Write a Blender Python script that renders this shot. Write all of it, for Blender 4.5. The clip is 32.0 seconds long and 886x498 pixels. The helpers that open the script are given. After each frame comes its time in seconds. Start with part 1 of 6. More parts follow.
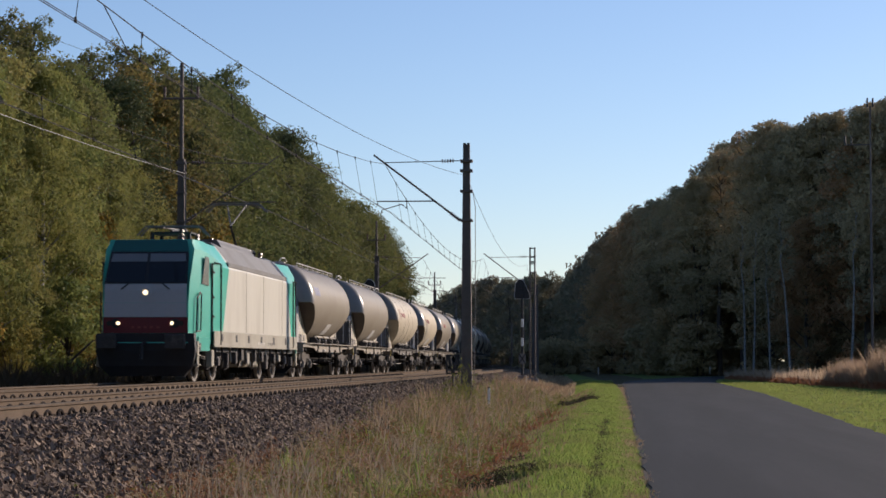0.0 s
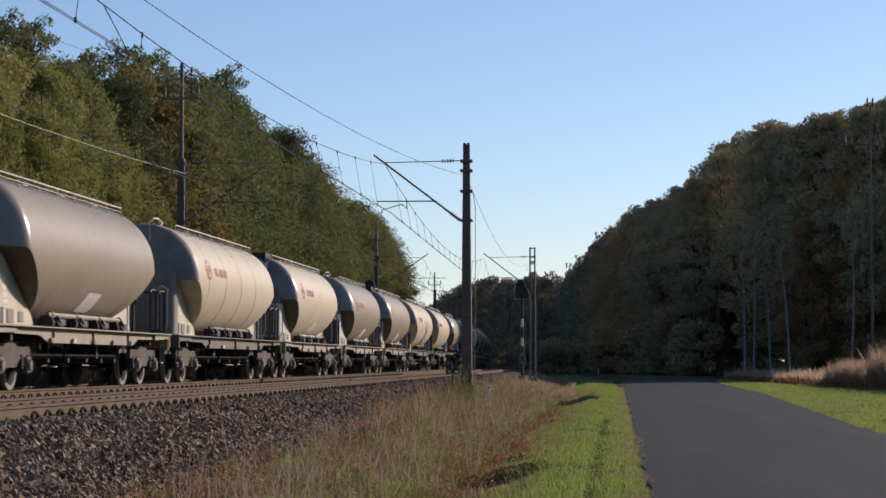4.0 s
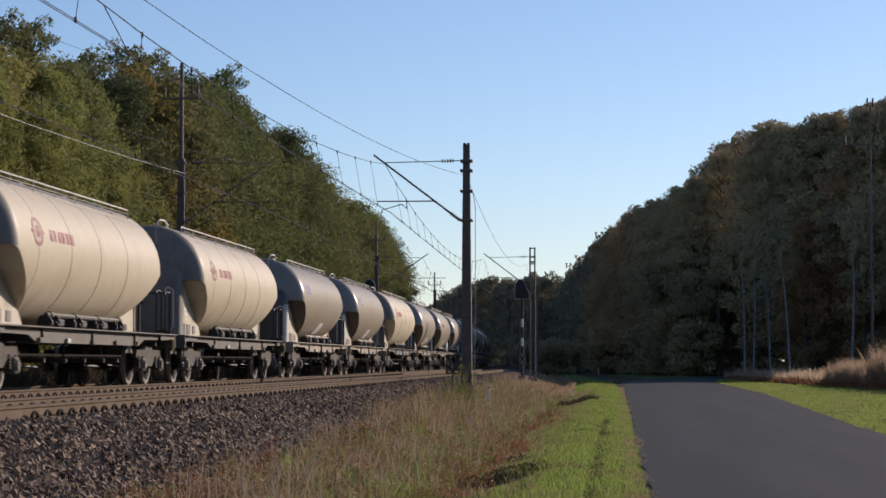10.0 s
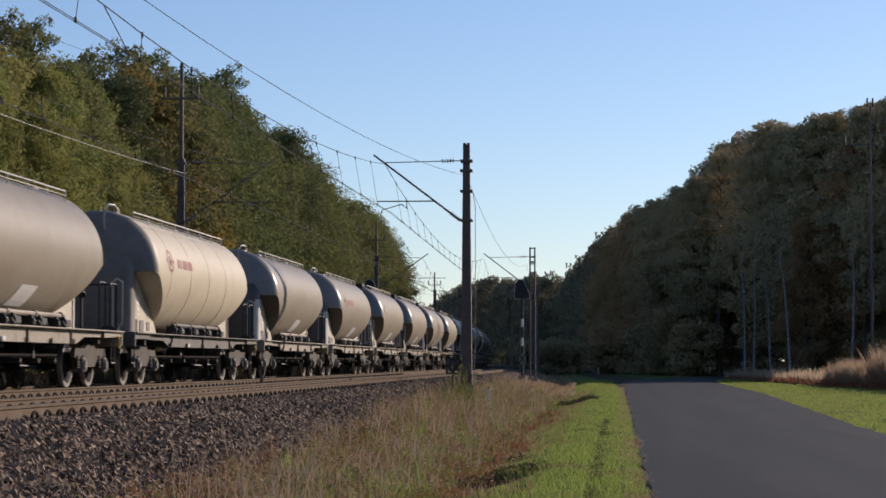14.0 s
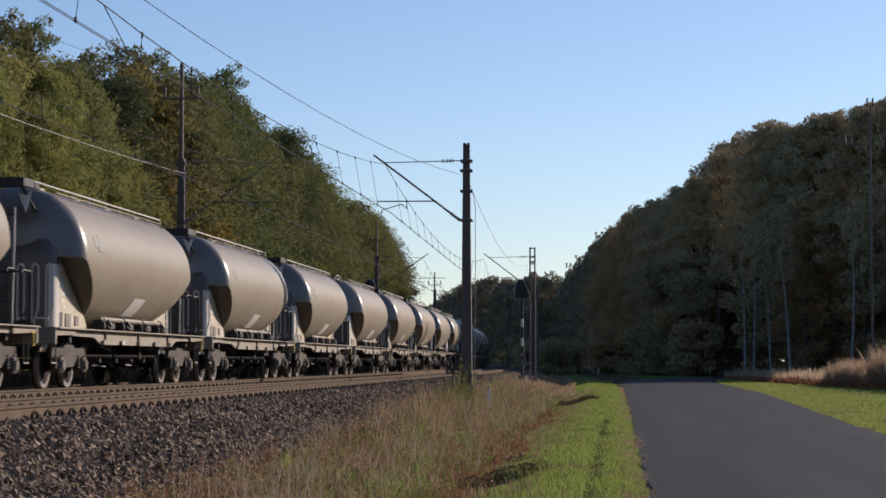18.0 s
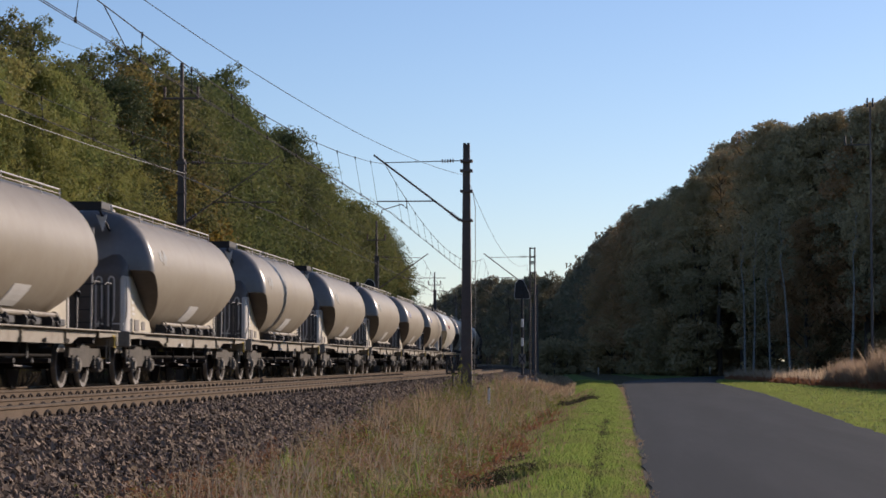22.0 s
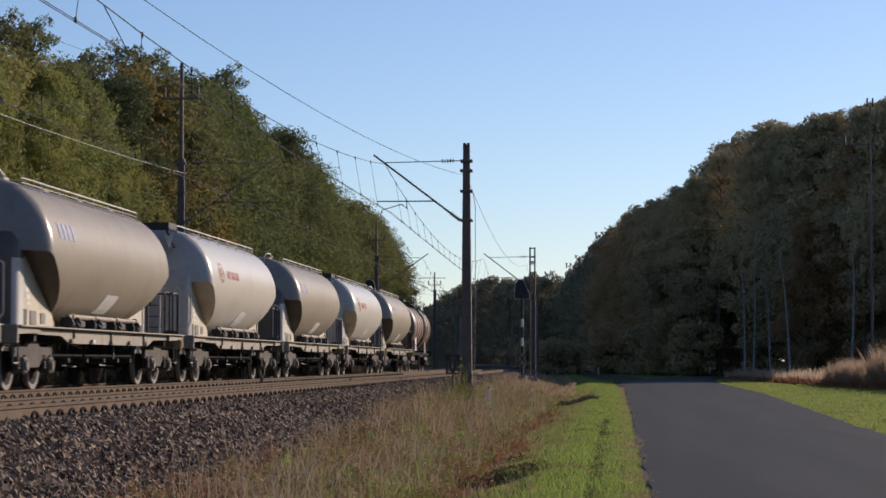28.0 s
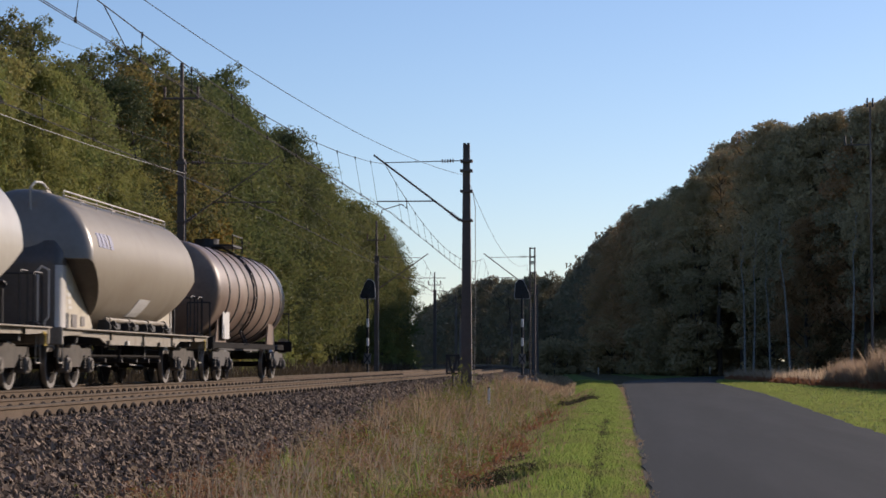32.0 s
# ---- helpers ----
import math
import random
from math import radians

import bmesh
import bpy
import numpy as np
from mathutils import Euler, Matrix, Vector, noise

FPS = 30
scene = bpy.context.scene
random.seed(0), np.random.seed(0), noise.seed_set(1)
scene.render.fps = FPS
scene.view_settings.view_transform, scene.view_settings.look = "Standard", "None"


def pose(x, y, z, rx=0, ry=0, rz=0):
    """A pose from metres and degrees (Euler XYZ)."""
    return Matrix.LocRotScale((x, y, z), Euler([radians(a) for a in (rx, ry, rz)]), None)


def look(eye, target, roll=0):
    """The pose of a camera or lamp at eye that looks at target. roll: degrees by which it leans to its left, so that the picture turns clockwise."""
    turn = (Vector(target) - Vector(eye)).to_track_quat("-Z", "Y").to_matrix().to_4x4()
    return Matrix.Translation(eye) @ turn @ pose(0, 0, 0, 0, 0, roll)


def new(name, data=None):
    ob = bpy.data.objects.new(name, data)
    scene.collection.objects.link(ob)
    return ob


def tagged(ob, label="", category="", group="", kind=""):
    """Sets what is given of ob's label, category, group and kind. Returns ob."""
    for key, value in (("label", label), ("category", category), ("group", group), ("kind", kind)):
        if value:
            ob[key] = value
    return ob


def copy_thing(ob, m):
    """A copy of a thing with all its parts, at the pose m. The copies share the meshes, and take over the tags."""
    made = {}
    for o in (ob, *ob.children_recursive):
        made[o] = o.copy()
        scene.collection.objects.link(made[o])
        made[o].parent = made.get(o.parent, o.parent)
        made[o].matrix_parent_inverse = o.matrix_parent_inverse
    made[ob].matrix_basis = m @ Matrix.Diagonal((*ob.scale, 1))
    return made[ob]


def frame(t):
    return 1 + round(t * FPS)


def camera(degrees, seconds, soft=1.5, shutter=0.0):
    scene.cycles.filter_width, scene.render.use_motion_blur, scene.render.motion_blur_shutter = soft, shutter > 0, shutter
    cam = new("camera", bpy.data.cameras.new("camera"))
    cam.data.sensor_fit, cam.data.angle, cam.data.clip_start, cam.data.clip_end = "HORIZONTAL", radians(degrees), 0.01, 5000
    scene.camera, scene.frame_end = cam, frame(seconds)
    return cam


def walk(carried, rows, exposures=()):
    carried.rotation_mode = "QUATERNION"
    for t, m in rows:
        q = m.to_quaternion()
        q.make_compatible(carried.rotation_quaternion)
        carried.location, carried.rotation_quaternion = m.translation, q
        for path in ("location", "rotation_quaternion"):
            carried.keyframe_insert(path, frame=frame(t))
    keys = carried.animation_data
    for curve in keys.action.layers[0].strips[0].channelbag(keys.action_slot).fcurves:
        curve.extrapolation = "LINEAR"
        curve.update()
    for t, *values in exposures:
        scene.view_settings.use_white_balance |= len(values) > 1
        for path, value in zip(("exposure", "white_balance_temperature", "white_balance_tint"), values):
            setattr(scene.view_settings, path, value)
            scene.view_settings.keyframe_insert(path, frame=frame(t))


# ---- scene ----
# Camera: a tripod on the grass verge beside the road, long lens, still for the whole clip.
EYE = (0.0, 0.0, 1.6)
YAW, PITCH = math.atan(310 / 3850 * math.cos(math.atan(200 / 3850))), math.atan(200 / 3850)
AIM = (EYE[0] - math.sin(YAW) * math.cos(PITCH), EYE[1] + math.cos(YAW) * math.cos(PITCH), EYE[2] + math.sin(PITCH))
cam = camera(2 * math.degrees(math.atan(784 / 3850)), 32.0, soft=1.6, shutter=0.3)
walk(cam, [(0.0, look(EYE, AIM)), (32.0, look(EYE, AIM))], exposures=((0.0, 0.0, 6500, 20), (32.0, 0.0, 6500, 20)))

# Daylight: low autumn sun ahead and to the right, clear blue sky.
SUN_AZ, SUN_EL = radians(44), radians(19.5)      # azimuth from +Y towards +X
SUN_WAY = Vector((math.sin(SUN_AZ) * math.cos(SUN_EL), math.cos(SUN_AZ) * math.cos(SUN_EL), math.sin(SUN_EL)))
world = bpy.data.worlds.new("sky")
scene.world = world
world.use_nodes = True
wn = world.node_tree
sky = wn.nodes.new("ShaderNodeTexSky")
sky.sky_type, sky.sun_disc = "NISHITA", False
sky.sun_elevation, sky.sun_rotation = SUN_EL, SUN_AZ
sky.air_density, sky.dust_density, sky.ozone_density = 0.9, 0.25, 3.6
wn.nodes["Background"].inputs["Strength"].default_value = 0.126
wn.links.new(sky.outputs["Color"], wn.nodes["Background"].inputs["Color"])
sun = new("sun", bpy.data.lights.new("sun", "SUN"))
sun.data.energy, sun.data.angle, sun.data.color = 4.4, radians(0.6), (1.0, 0.87, 0.69)
sun.matrix_world = look((0, 0, 60), Vector((0, 0, 60)) - SUN_WAY)


# ---- materials ----
def nodes_of(name):
    m = bpy.data.materials.new(name)
    m.use_nodes = True
    return m, m.node_tree.nodes, m.node_tree.links, m.node_tree.nodes["Principled BSDF"]


def mat(name, col, rough=0.6, metal=0.0, var=0.15, scale=3.0, fine=40.0, bump=0.15, spec=0.5, obj_rand=0.0, island=0.0, dirt=None, dirt_amount=0.0, dirt_scale=0.7, stretch=(1, 1, 1)):
    """Two scales of noise on the colour, a fine bump, and dirt with a shape of its own."""
    m, n, l, b = nodes_of(name)
    tc = n.new("ShaderNodeTexCoord")
    mp = n.new("ShaderNodeMapping")
    mp.inputs["Scale"].default_value = stretch
    l.new(tc.outputs["Object"], mp.inputs["Vector"])
    n1, n2 = n.new("ShaderNodeTexNoise"), n.new("ShaderNodeTexNoise")
    n1.inputs["Scale"].default_value, n2.inputs["Scale"].default_value = scale, fine
    n1.inputs["Detail"].default_value, n2.inputs["Detail"].default_value = 5, 3
    l.new(mp.outputs["Vector"], n1.inputs["Vector"])
    l.new(mp.outputs["Vector"], n2.inputs["Vector"])
    add = n.new("ShaderNodeMath")
    add.operation = "ADD"
    l.new(n1.outputs["Fac"], add.inputs[0])
    l.new(n2.outputs["Fac"], add.inputs[1])
    last = add.outputs[0]
    amp = var
    if obj_rand or island:
        src = n.new("ShaderNodeObjectInfo").outputs["Random"] if obj_rand else n.new("ShaderNodeNewGeometry").outputs["Random Per Island"]
        ma = n.new("ShaderNodeMath")
        ma.operation = "MULTIPLY_ADD"
        l.new(src, ma.inputs[0])
        ma.inputs[1].default_value = (obj_rand or island) * 2
        l.new(last, ma.inputs[2])
        last = ma.outputs[0]
    mr = n.new("ShaderNodeMapRange")
    mid = 1.0 + (obj_rand or island)
    mr.inputs["From Min"].default_value, mr.inputs["From Max"].default_value = mid - 0.6, mid + 0.6
    mr.inputs["To Min"].default_value, mr.inputs["To Max"].default_value = 1 - amp * 1.6, 1 + amp * 1.6
    mr.clamp = False
    l.new(last, mr.inputs["Value"])
    sc = n.new("ShaderNodeVectorMath")
    sc.operation = "SCALE"
    sc.inputs[0].default_value = col
    l.new(mr.outputs[0], sc.inputs["Scale"])
    out = sc.outputs["Vector"]
    if dirt is not None:
        n3 = n.new("ShaderNodeTexNoise")
        n3.inputs["Scale"].default_value, n3.inputs["Detail"].default_value, n3.inputs["Roughness"].default_value = dirt_scale, 7, 0.65
        l.new(mp.outputs["Vector"], n3.inputs["Vector"])
        r3 = n.new("ShaderNodeMapRange")
        r3.inputs["From Min"].default_value, r3.inputs["From Max"].default_value = 0.62 - dirt_amount * 0.3, 0.85 - dirt_amount * 0.3
        l.new(n3.outputs["Fac"], r3.inputs["Value"])
        mx = n.new("ShaderNodeMixRGB")
        mx.inputs["Color2"].default_value = (*dirt, 1)
        l.new(r3.outputs[0], mx.inputs["Fac"])
        l.new(out, mx.inputs["Color1"])
        out = mx.outputs["Color"]
    l.new(out, b.inputs["Base Color"])
    b.inputs["Roughness"].default_value, b.inputs["Metallic"].default_value = rough, metal
    b.inputs["Specular IOR Level"].default_value = spec
    if bump:
        bp = n.new("ShaderNodeBump")
        bp.inputs["Strength"].default_value, bp.inputs["Distance"].default_value = bump, 0.02
        l.new(n2.outputs["Fac"], bp.inputs["Height"])
        l.new(bp.outputs["Normal"], b.inputs["Normal"])
    return m


def leaf_mat(name, cols, trans=0.35, rough=0.6, patch=None, patch_scale=0.5, spec=0.2):
    """Leaves: a colour for each clump out of a ramp, shifted tree by tree, partly see-through to light."""
    m, n, l, b = nodes_of(name)
    geo, info = n.new("ShaderNodeNewGeometry"), n.new("ShaderNodeObjectInfo")
    mix = n.new("ShaderNodeMath")
    mix.operation = "MULTIPLY_ADD"
    l.new(geo.outputs["Random Per Island"], mix.inputs[0])
    mix.inputs[1].default_value = 0.40
    half = n.new("ShaderNodeMath")
    half.operation = "MULTIPLY"
    l.new(info.outputs["Random"], half.inputs[0])
    half.inputs[1].default_value = 0.60
    l.new(half.outputs[0], mix.inputs[2])
    ramp = n.new("ShaderNodeValToRGB")
    els = ramp.color_ramp.elements
    while len(els) < len(cols):
        els.new(0.5)
    for i, c in enumerate(cols):
        els[i].position, els[i].color = i / (len(cols) - 1), (*c, 1)
    l.new(mix.outputs[0], ramp.inputs["Fac"])
    out = ramp.outputs["Color"]
    if patch is not None:
        tc, nz, mr, mx = n.new("ShaderNodeTexCoord"), n.new("ShaderNodeTexNoise"), n.new("ShaderNodeMapRange"), n.new("ShaderNodeMixRGB")
        nz.inputs["Scale"].default_value, nz.inputs["Detail"].default_value, nz.inputs["Roughness"].default_value = patch_scale, 5, 0.7
        l.new(tc.outputs["Object"], nz.inputs["Vector"])
        mr.inputs["From Min"].default_value, mr.inputs["From Max"].default_value, mr.inputs["To Max"].default_value = 0.46, 0.66, 0.85
        l.new(nz.outputs["Fac"], mr.inputs["Value"])
        mx.inputs["Color2"].default_value = (*patch, 1)
        l.new(mr.outputs[0], mx.inputs["Fac"])
        l.new(out, mx.inputs["Color1"])
        out = mx.outputs["Color"]
    l.new(out, b.inputs["Base Color"])
    b.inputs["Roughness"].default_value = rough
    b.inputs["Specular IOR Level"].default_value = spec
    tr = n.new("ShaderNodeBsdfTranslucent")
    l.new(out, tr.inputs["Color"])
    ms = n.new("ShaderNodeMixShader")
    ms.inputs["Fac"].default_value = trans
    l.new(b.outputs[0], ms.inputs[1])
    l.new(tr.outputs[0], ms.inputs[2])
    l.new(ms.outputs[0], n["Material Output"].inputs["Surface"])
    return m


def lamp_mat(name, col, power):
    m, n, l, b = nodes_of(name)
    b.inputs["Base Color"].default_value = (*col, 1)
    b.inputs["Emission Color"].default_value = (*col, 1)
    b.inputs["Emission Strength"].default_value = power
    return m


M = dict(
    asphalt=mat("asphalt", (0.031, 0.0335, 0.0335), 0.82, spec=0.14, var=0.28, scale=0.5, fine=60, bump=0.3, dirt=(0.044, 0.0445, 0.0445), dirt_amount=0.55, dirt_scale=0.55, stretch=(1.6, 0.10, 1)),
    soil=mat("soil", (0.085, 0.07, 0.04), 0.95, spec=0.04, var=0.4, scale=0.4, fine=14, bump=0.5, dirt=(0.075, 0.085, 0.03), dirt_amount=0.5, dirt_scale=0.3),
    verge=mat("verge", (0.115, 0.165, 0.042), 0.95, spec=0.04, var=0.35, scale=0.5, fine=18, bump=0.5, dirt=(0.13, 0.13, 0.05), dirt_amount=0.4),
    sandy=mat("sandy_edge", (0.19, 0.162, 0.125), 0.95, spec=0.05, var=0.3, scale=1.5, fine=30, bump=0.5),
    ballast_bed=mat("ballast_bed", (0.095, 0.070, 0.050), 0.95, spec=0.04, var=0.4, scale=1.5, fine=22, bump=0.8),
    stone=mat("ballast_stone", (0.205, 0.150, 0.107), 0.85, spec=0.15, var=0.40, scale=4, fine=30, bump=0.3, island=0.6),
    stone_tan=mat("ballast_stone_dusty", (0.20, 0.158, 0.118), 0.9, spec=0.1, var=0.3, scale=4, fine=30, bump=0.3, island=0.4),
    rail_side=mat("rail_rust", (0.16, 0.122, 0.09), 0.9, spec=0.05, var=0.25, scale=2, fine=30, bump=0.3),
    rail_head=mat("rail_steel", (0.12, 0.10, 0.08), 0.9, spec=0.03, var=0.1, scale=2, fine=30, bump=0.05),
    sleeper=mat("sleeper_concrete", (0.15, 0.125, 0.10), 0.9, spec=0.15, var=0.25, scale=3, fine=30, bump=0.4, obj_rand=0.3),
    clip=mat("clip_steel", (0.026, 0.020, 0.017), 0.8, spec=0.08, var=0.3, obj_rand=0.3),
    tank=mat("tank_paint", (0.305, 0.262, 0.20), 0.46, spec=0.22, var=0.08, scale=0.8, fine=14, bump=0.02, dirt=(0.255, 0.212, 0.156), dirt_amount=0.6, dirt_scale=0.8, stretch=(1, 0.6, 0.5)),
    tank_light=mat("tank_paint_light", (0.57, 0.495, 0.365), 0.48, spec=0.22, var=0.07, scale=0.8, fine=14, bump=0.03, dirt=(0.47, 0.395, 0.28), dirt_amount=0.5, dirt_scale=0.8, stretch=(1, 0.6, 0.5)),
    tank_silver=mat("tank_paint_silver", (0.56, 0.52, 0.44), 0.34, spec=0.42, var=0.06, scale=0.8, fine=14, bump=0.03, dirt=(0.46, 0.41, 0.34), dirt_amount=0.4, dirt_scale=0.8, stretch=(1, 0.6, 0.5)),
    # grey end paints, darkened further to hold the shade on the dished ends
    cap=mat("wagon_end_paint_shaded", (0.17, 0.155, 0.145), 0.30, spec=0.85, var=0.12, scale=1.2, fine=10, bump=0.02, dirt=(0.135, 0.118, 0.105), dirt_amount=0.6, dirt_scale=1.2),
    cap_matt=mat("wagon_end_paint_matt_shaded", (0.24, 0.215, 0.185), 0.5, spec=0.35, var=0.14, scale=1.2, fine=10, bump=0.03, dirt=(0.17, 0.15, 0.125), dirt_amount=0.6, dirt_scale=1.2),
    cap_mid=mat("wagon_end_paint_grey_shaded", (0.25, 0.225, 0.195), 0.30, spec=0.7, var=0.12, scale=1.2, fine=10, bump=0.02, dirt=(0.20, 0.175, 0.15), dirt_amount=0.6, dirt_scale=1.2),
    cap_light=mat("wagon_end_paint_light", (0.44, 0.415, 0.38), 0.30, spec=0.8, var=0.10, scale=1.2, fine=10, bump=0.02, dirt=(0.34, 0.30, 0.26), dirt_amount=0.5, dirt_scale=1.2),
    rim=mat("wheel_rim", (0.25, 0.23, 0.205), 0.5, spec=0.4, var=0.2, scale=8, fine=40, bump=0.1),
    yellow=mat("yellow_paint", (0.62, 0.43, 0.04), 0.5, var=0.15),
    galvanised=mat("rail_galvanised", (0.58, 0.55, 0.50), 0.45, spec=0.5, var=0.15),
    cable=mat("cable_grey", (0.30, 0.29, 0.27), 0.6, var=0.1, bump=0),
    plate=mat("side_plate_paint", (0.56, 0.50, 0.38), 0.5, var=0.1, scale=1.2, fine=14, bump=0.05, dirt=(0.40, 0.34, 0.25), dirt_amount=0.5, dirt_scale=1.2),
    # end wall colour darkened to paint in its shade
    wall_shade=mat("end_wall_shade", (0.10, 0.088, 0.082), 0.34, spec=0.5, var=0.2, scale=1.5, fine=14, bump=0.05, dirt=(0.08, 0.066, 0.055), dirt_amount=0.5, dirt_scale=1.5),
    # dark colour that paints shade onto the sloped tank undersides
    hopper=mat("hopper_shade", (0.075, 0.06, 0.05), 0.5, spec=0.3, var=0.2, scale=1.5, fine=14, bump=0.05, dirt=(0.13, 0.10, 0.08), dirt_amount=0.3, dirt_scale=1.5),
    leg=mat("wagon_leg_paint", (0.34, 0.30, 0.24), 0.35, var=0.12, scale=1.2, fine=14, bump=0.05, dirt=(0.16, 0.13, 0.10), dirt_amount=0.5, dirt_scale=1.2),
    frame=mat("wagon_frame", (0.30, 0.26, 0.20), 0.6, var=0.2, scale=1.5, fine=16, bump=0.15, dirt=(0.17, 0.13, 0.095), dirt_amount=0.5, dirt_scale=1.5),
    axle=mat("axle_box_paint", (0.17, 0.148, 0.118), 0.6, spec=0.3, var=0.3, scale=4, fine=30, bump=0.2, dirt=(0.06, 0.05, 0.042), dirt_amount=0.6, dirt_scale=3.5),
    bogie=mat("bogie_iron", (0.092, 0.079, 0.063), 0.75, spec=0.25, var=0.3, scale=4, fine=30, bump=0.3, dirt=(0.05, 0.042, 0.036), dirt_amount=0.6, dirt_scale=2.5),
    black=mat("black_paint", (0.022, 0.022, 0.024), 0.6, var=0.3, scale=3, fine=25, bump=0.1),
    soot=mat("sooty_iron", (0.020, 0.018, 0.017), 0.9, spec=0.08, var=0.3, scale=3, fine=25, bump=0.1),
    under=mat("under_iron", (0.055, 0.048, 0.042), 0.75, var=0.35, scale=3, fine=25, bump=0.2, dirt=(0.16, 0.14, 0.115), dirt_amount=0.25, dirt_scale=2.5),
    under_beige=mat("wagon_frame_dark", (0.10, 0.09, 0.075), 0.65, var=0.25, scale=2, fine=20, bump=0.15, dirt=(0.17, 0.145, 0.11), dirt_amount=0.35, dirt_scale=1.5),
    wheel=mat("wheel_steel", (0.034, 0.028, 0.024), 0.8, spec=0.12, var=0.3, scale=6, fine=30, bump=0.2),
    tread=mat("wheel_tread", (0.45, 0.43, 0.40), 0.35, metal=0.9, var=0.1),
    card=mat("card_white", (0.62, 0.60, 0.56), 0.6, var=0.08),
    red=mat("logo_red", (0.27, 0.05, 0.045), 0.5, var=0.12),
    blue=mat("logo_blue", (0.21, 0.22, 0.33), 0.6, var=0.15),
    smudge=mat("blue_smudge", (0.29, 0.305, 0.30), 0.5, spec=0.2, var=0.3, scale=5, fine=14, bump=0.0, dirt=(0.325, 0.28, 0.215), dirt_amount=0.9, dirt_scale=3.5),
    grey_ink=mat("ink_grey", (0.13, 0.13, 0.13), 0.6, var=0.1),
    brown_tank=mat("tank_brown", (0.20, 0.135, 0.10), 0.42, var=0.2, scale=1, fine=14, bump=0.06, dirt=(0.30, 0.22, 0.165), dirt_amount=0.6, dirt_scale=0.9),
    teal=mat("teal_paint", (0.035, 0.50, 0.365), 0.35, var=0.06, scale=1, fine=10, bump=0.02, dirt=(0.16, 0.46, 0.34), dirt_amount=0.35, dirt_scale=0.9),
    teal_dark=mat("teal_paint_roof", (0.012, 0.12, 0.105), 0.4, var=0.08, scale=1, fine=10, bump=0.02),
    body=mat("loco_white", (0.66, 0.625, 0.525), 0.42, var=0.07, scale=0.7, fine=9, bump=0.03, dirt=(0.53, 0.49, 0.40), dirt_amount=0.5, dirt_scale=0.6, stretch=(1, 1.3, 0.35)),
    body_low=mat("loco_skirt", (0.38, 0.35, 0.27), 0.55, var=0.12, scale=1.2, fine=12, bump=0.05, dirt=(0.25, 0.21, 0.15), dirt_amount=0.5),
    nose=mat("loco_nose", (0.50, 0.50, 0.50), 0.4, var=0.05, scale=1, fine=10, bump=0.02),
    maroon=mat("maroon_band", (0.16, 0.014, 0.02), 0.45, var=0.08),
    roof=mat("loco_roof", (0.20, 0.195, 0.185), 0.6, spec=0.3, var=0.15, scale=1.2, fine=12, bump=0.08, dirt=(0.15, 0.14, 0.128), dirt_amount=0.5),
    glass=mat("cab_glass", (0.012, 0.014, 0.017), 0.08, var=0.05, bump=0.0),
    blind=mat("cab_blind", (0.20, 0.21, 0.22), 0.6, var=0.05, bump=0.0),
    pole=mat("pole_steel", (0.125, 0.10, 0.088), 0.7, var=0.25, scale=2, fine=20, bump=0.2),
    pole_light=mat("pole_concrete", (0.22, 0.20, 0.185), 0.8, var=0.2, scale=2, fine=20, bump=0.2),
    wire=mat("wire", (0.02, 0.02, 0.022), 0.8, spec=0.2, var=0.1, bump=0),
    insulator=mat("insulator", (0.10, 0.055, 0.04), 0.3, var=0.1),
    white=mat("white_paint", (0.72, 0.71, 0.69), 0.5, var=0.1),
    bark=mat("bark", (0.085, 0.068, 0.055), 0.95, var=0.35, scale=3, fine=18, bump=0.8, stretch=(1, 1, 0.25)),
    birch=mat("birch_bark", (0.36, 0.345, 0.32), 0.85, var=0.2, scale=4, fine=20, bump=0.3, dirt=(0.05, 0.045, 0.04), dirt_amount=0.5, dirt_scale=5, stretch=(0.4, 0.4, 1.6)),
    headlight=lamp_mat("headlight_glow", (1.0, 0.80, 0.48), 2.2),
    lens=mat("lens_dark", (0.05, 0.05, 0.05), 0.15, var=0.05, bump=0),
)
M["leaf_green"] = leaf_mat("leaves_green", [(0.085, 0.115, 0.045), (0.128, 0.152, 0.056), (0.172, 0.18, 0.066), (0.205, 0.175, 0.078)], 0.45, spec=0.1)
M["leaf_pine"] = leaf_mat("needles_dark", [(0.065, 0.088, 0.046), (0.095, 0.116, 0.054), (0.13, 0.142, 0.062)], 0.3, spec=0.1)
M["leaf_orange"] = leaf_mat("leaves_orange", [(0.20, 0.20, 0.06), (0.28, 0.22, 0.06), (0.36, 0.20, 0.055)], 0.5, spec=0.1)
M["leaf_autumn"] = leaf_mat("leaves_autumn", [(0.12, 0.14, 0.05), (0.175, 0.17, 0.055), (0.225, 0.185, 0.06), (0.26, 0.175, 0.06)], 0.5, spec=0.1)
M["leaf_birch"] = leaf_mat("leaves_birch", [(0.175, 0.215, 0.072), (0.24, 0.27, 0.086), (0.31, 0.305, 0.10), (0.37, 0.30, 0.112)], 0.4, spec=0.1)
# far leaves are greyed and paled, which puts haze into their colour
M["leaf_far"] = leaf_mat("leaves_far_hazed", [(0.165, 0.17, 0.125), (0.205, 0.195, 0.13), (0.245, 0.21, 0.135), (0.27, 0.205, 0.13)], 0.25, spec=0.1)
# shaded wood: leaf colours lifted well above natural to imitate haze
M["leaf_dark"] = leaf_mat("leaves_dark_hazed", [(0.28, 0.245, 0.15), (0.37, 0.31, 0.175), (0.44, 0.335, 0.18), (0.49, 0.325, 0.165)], 0.12, spec=0.1)
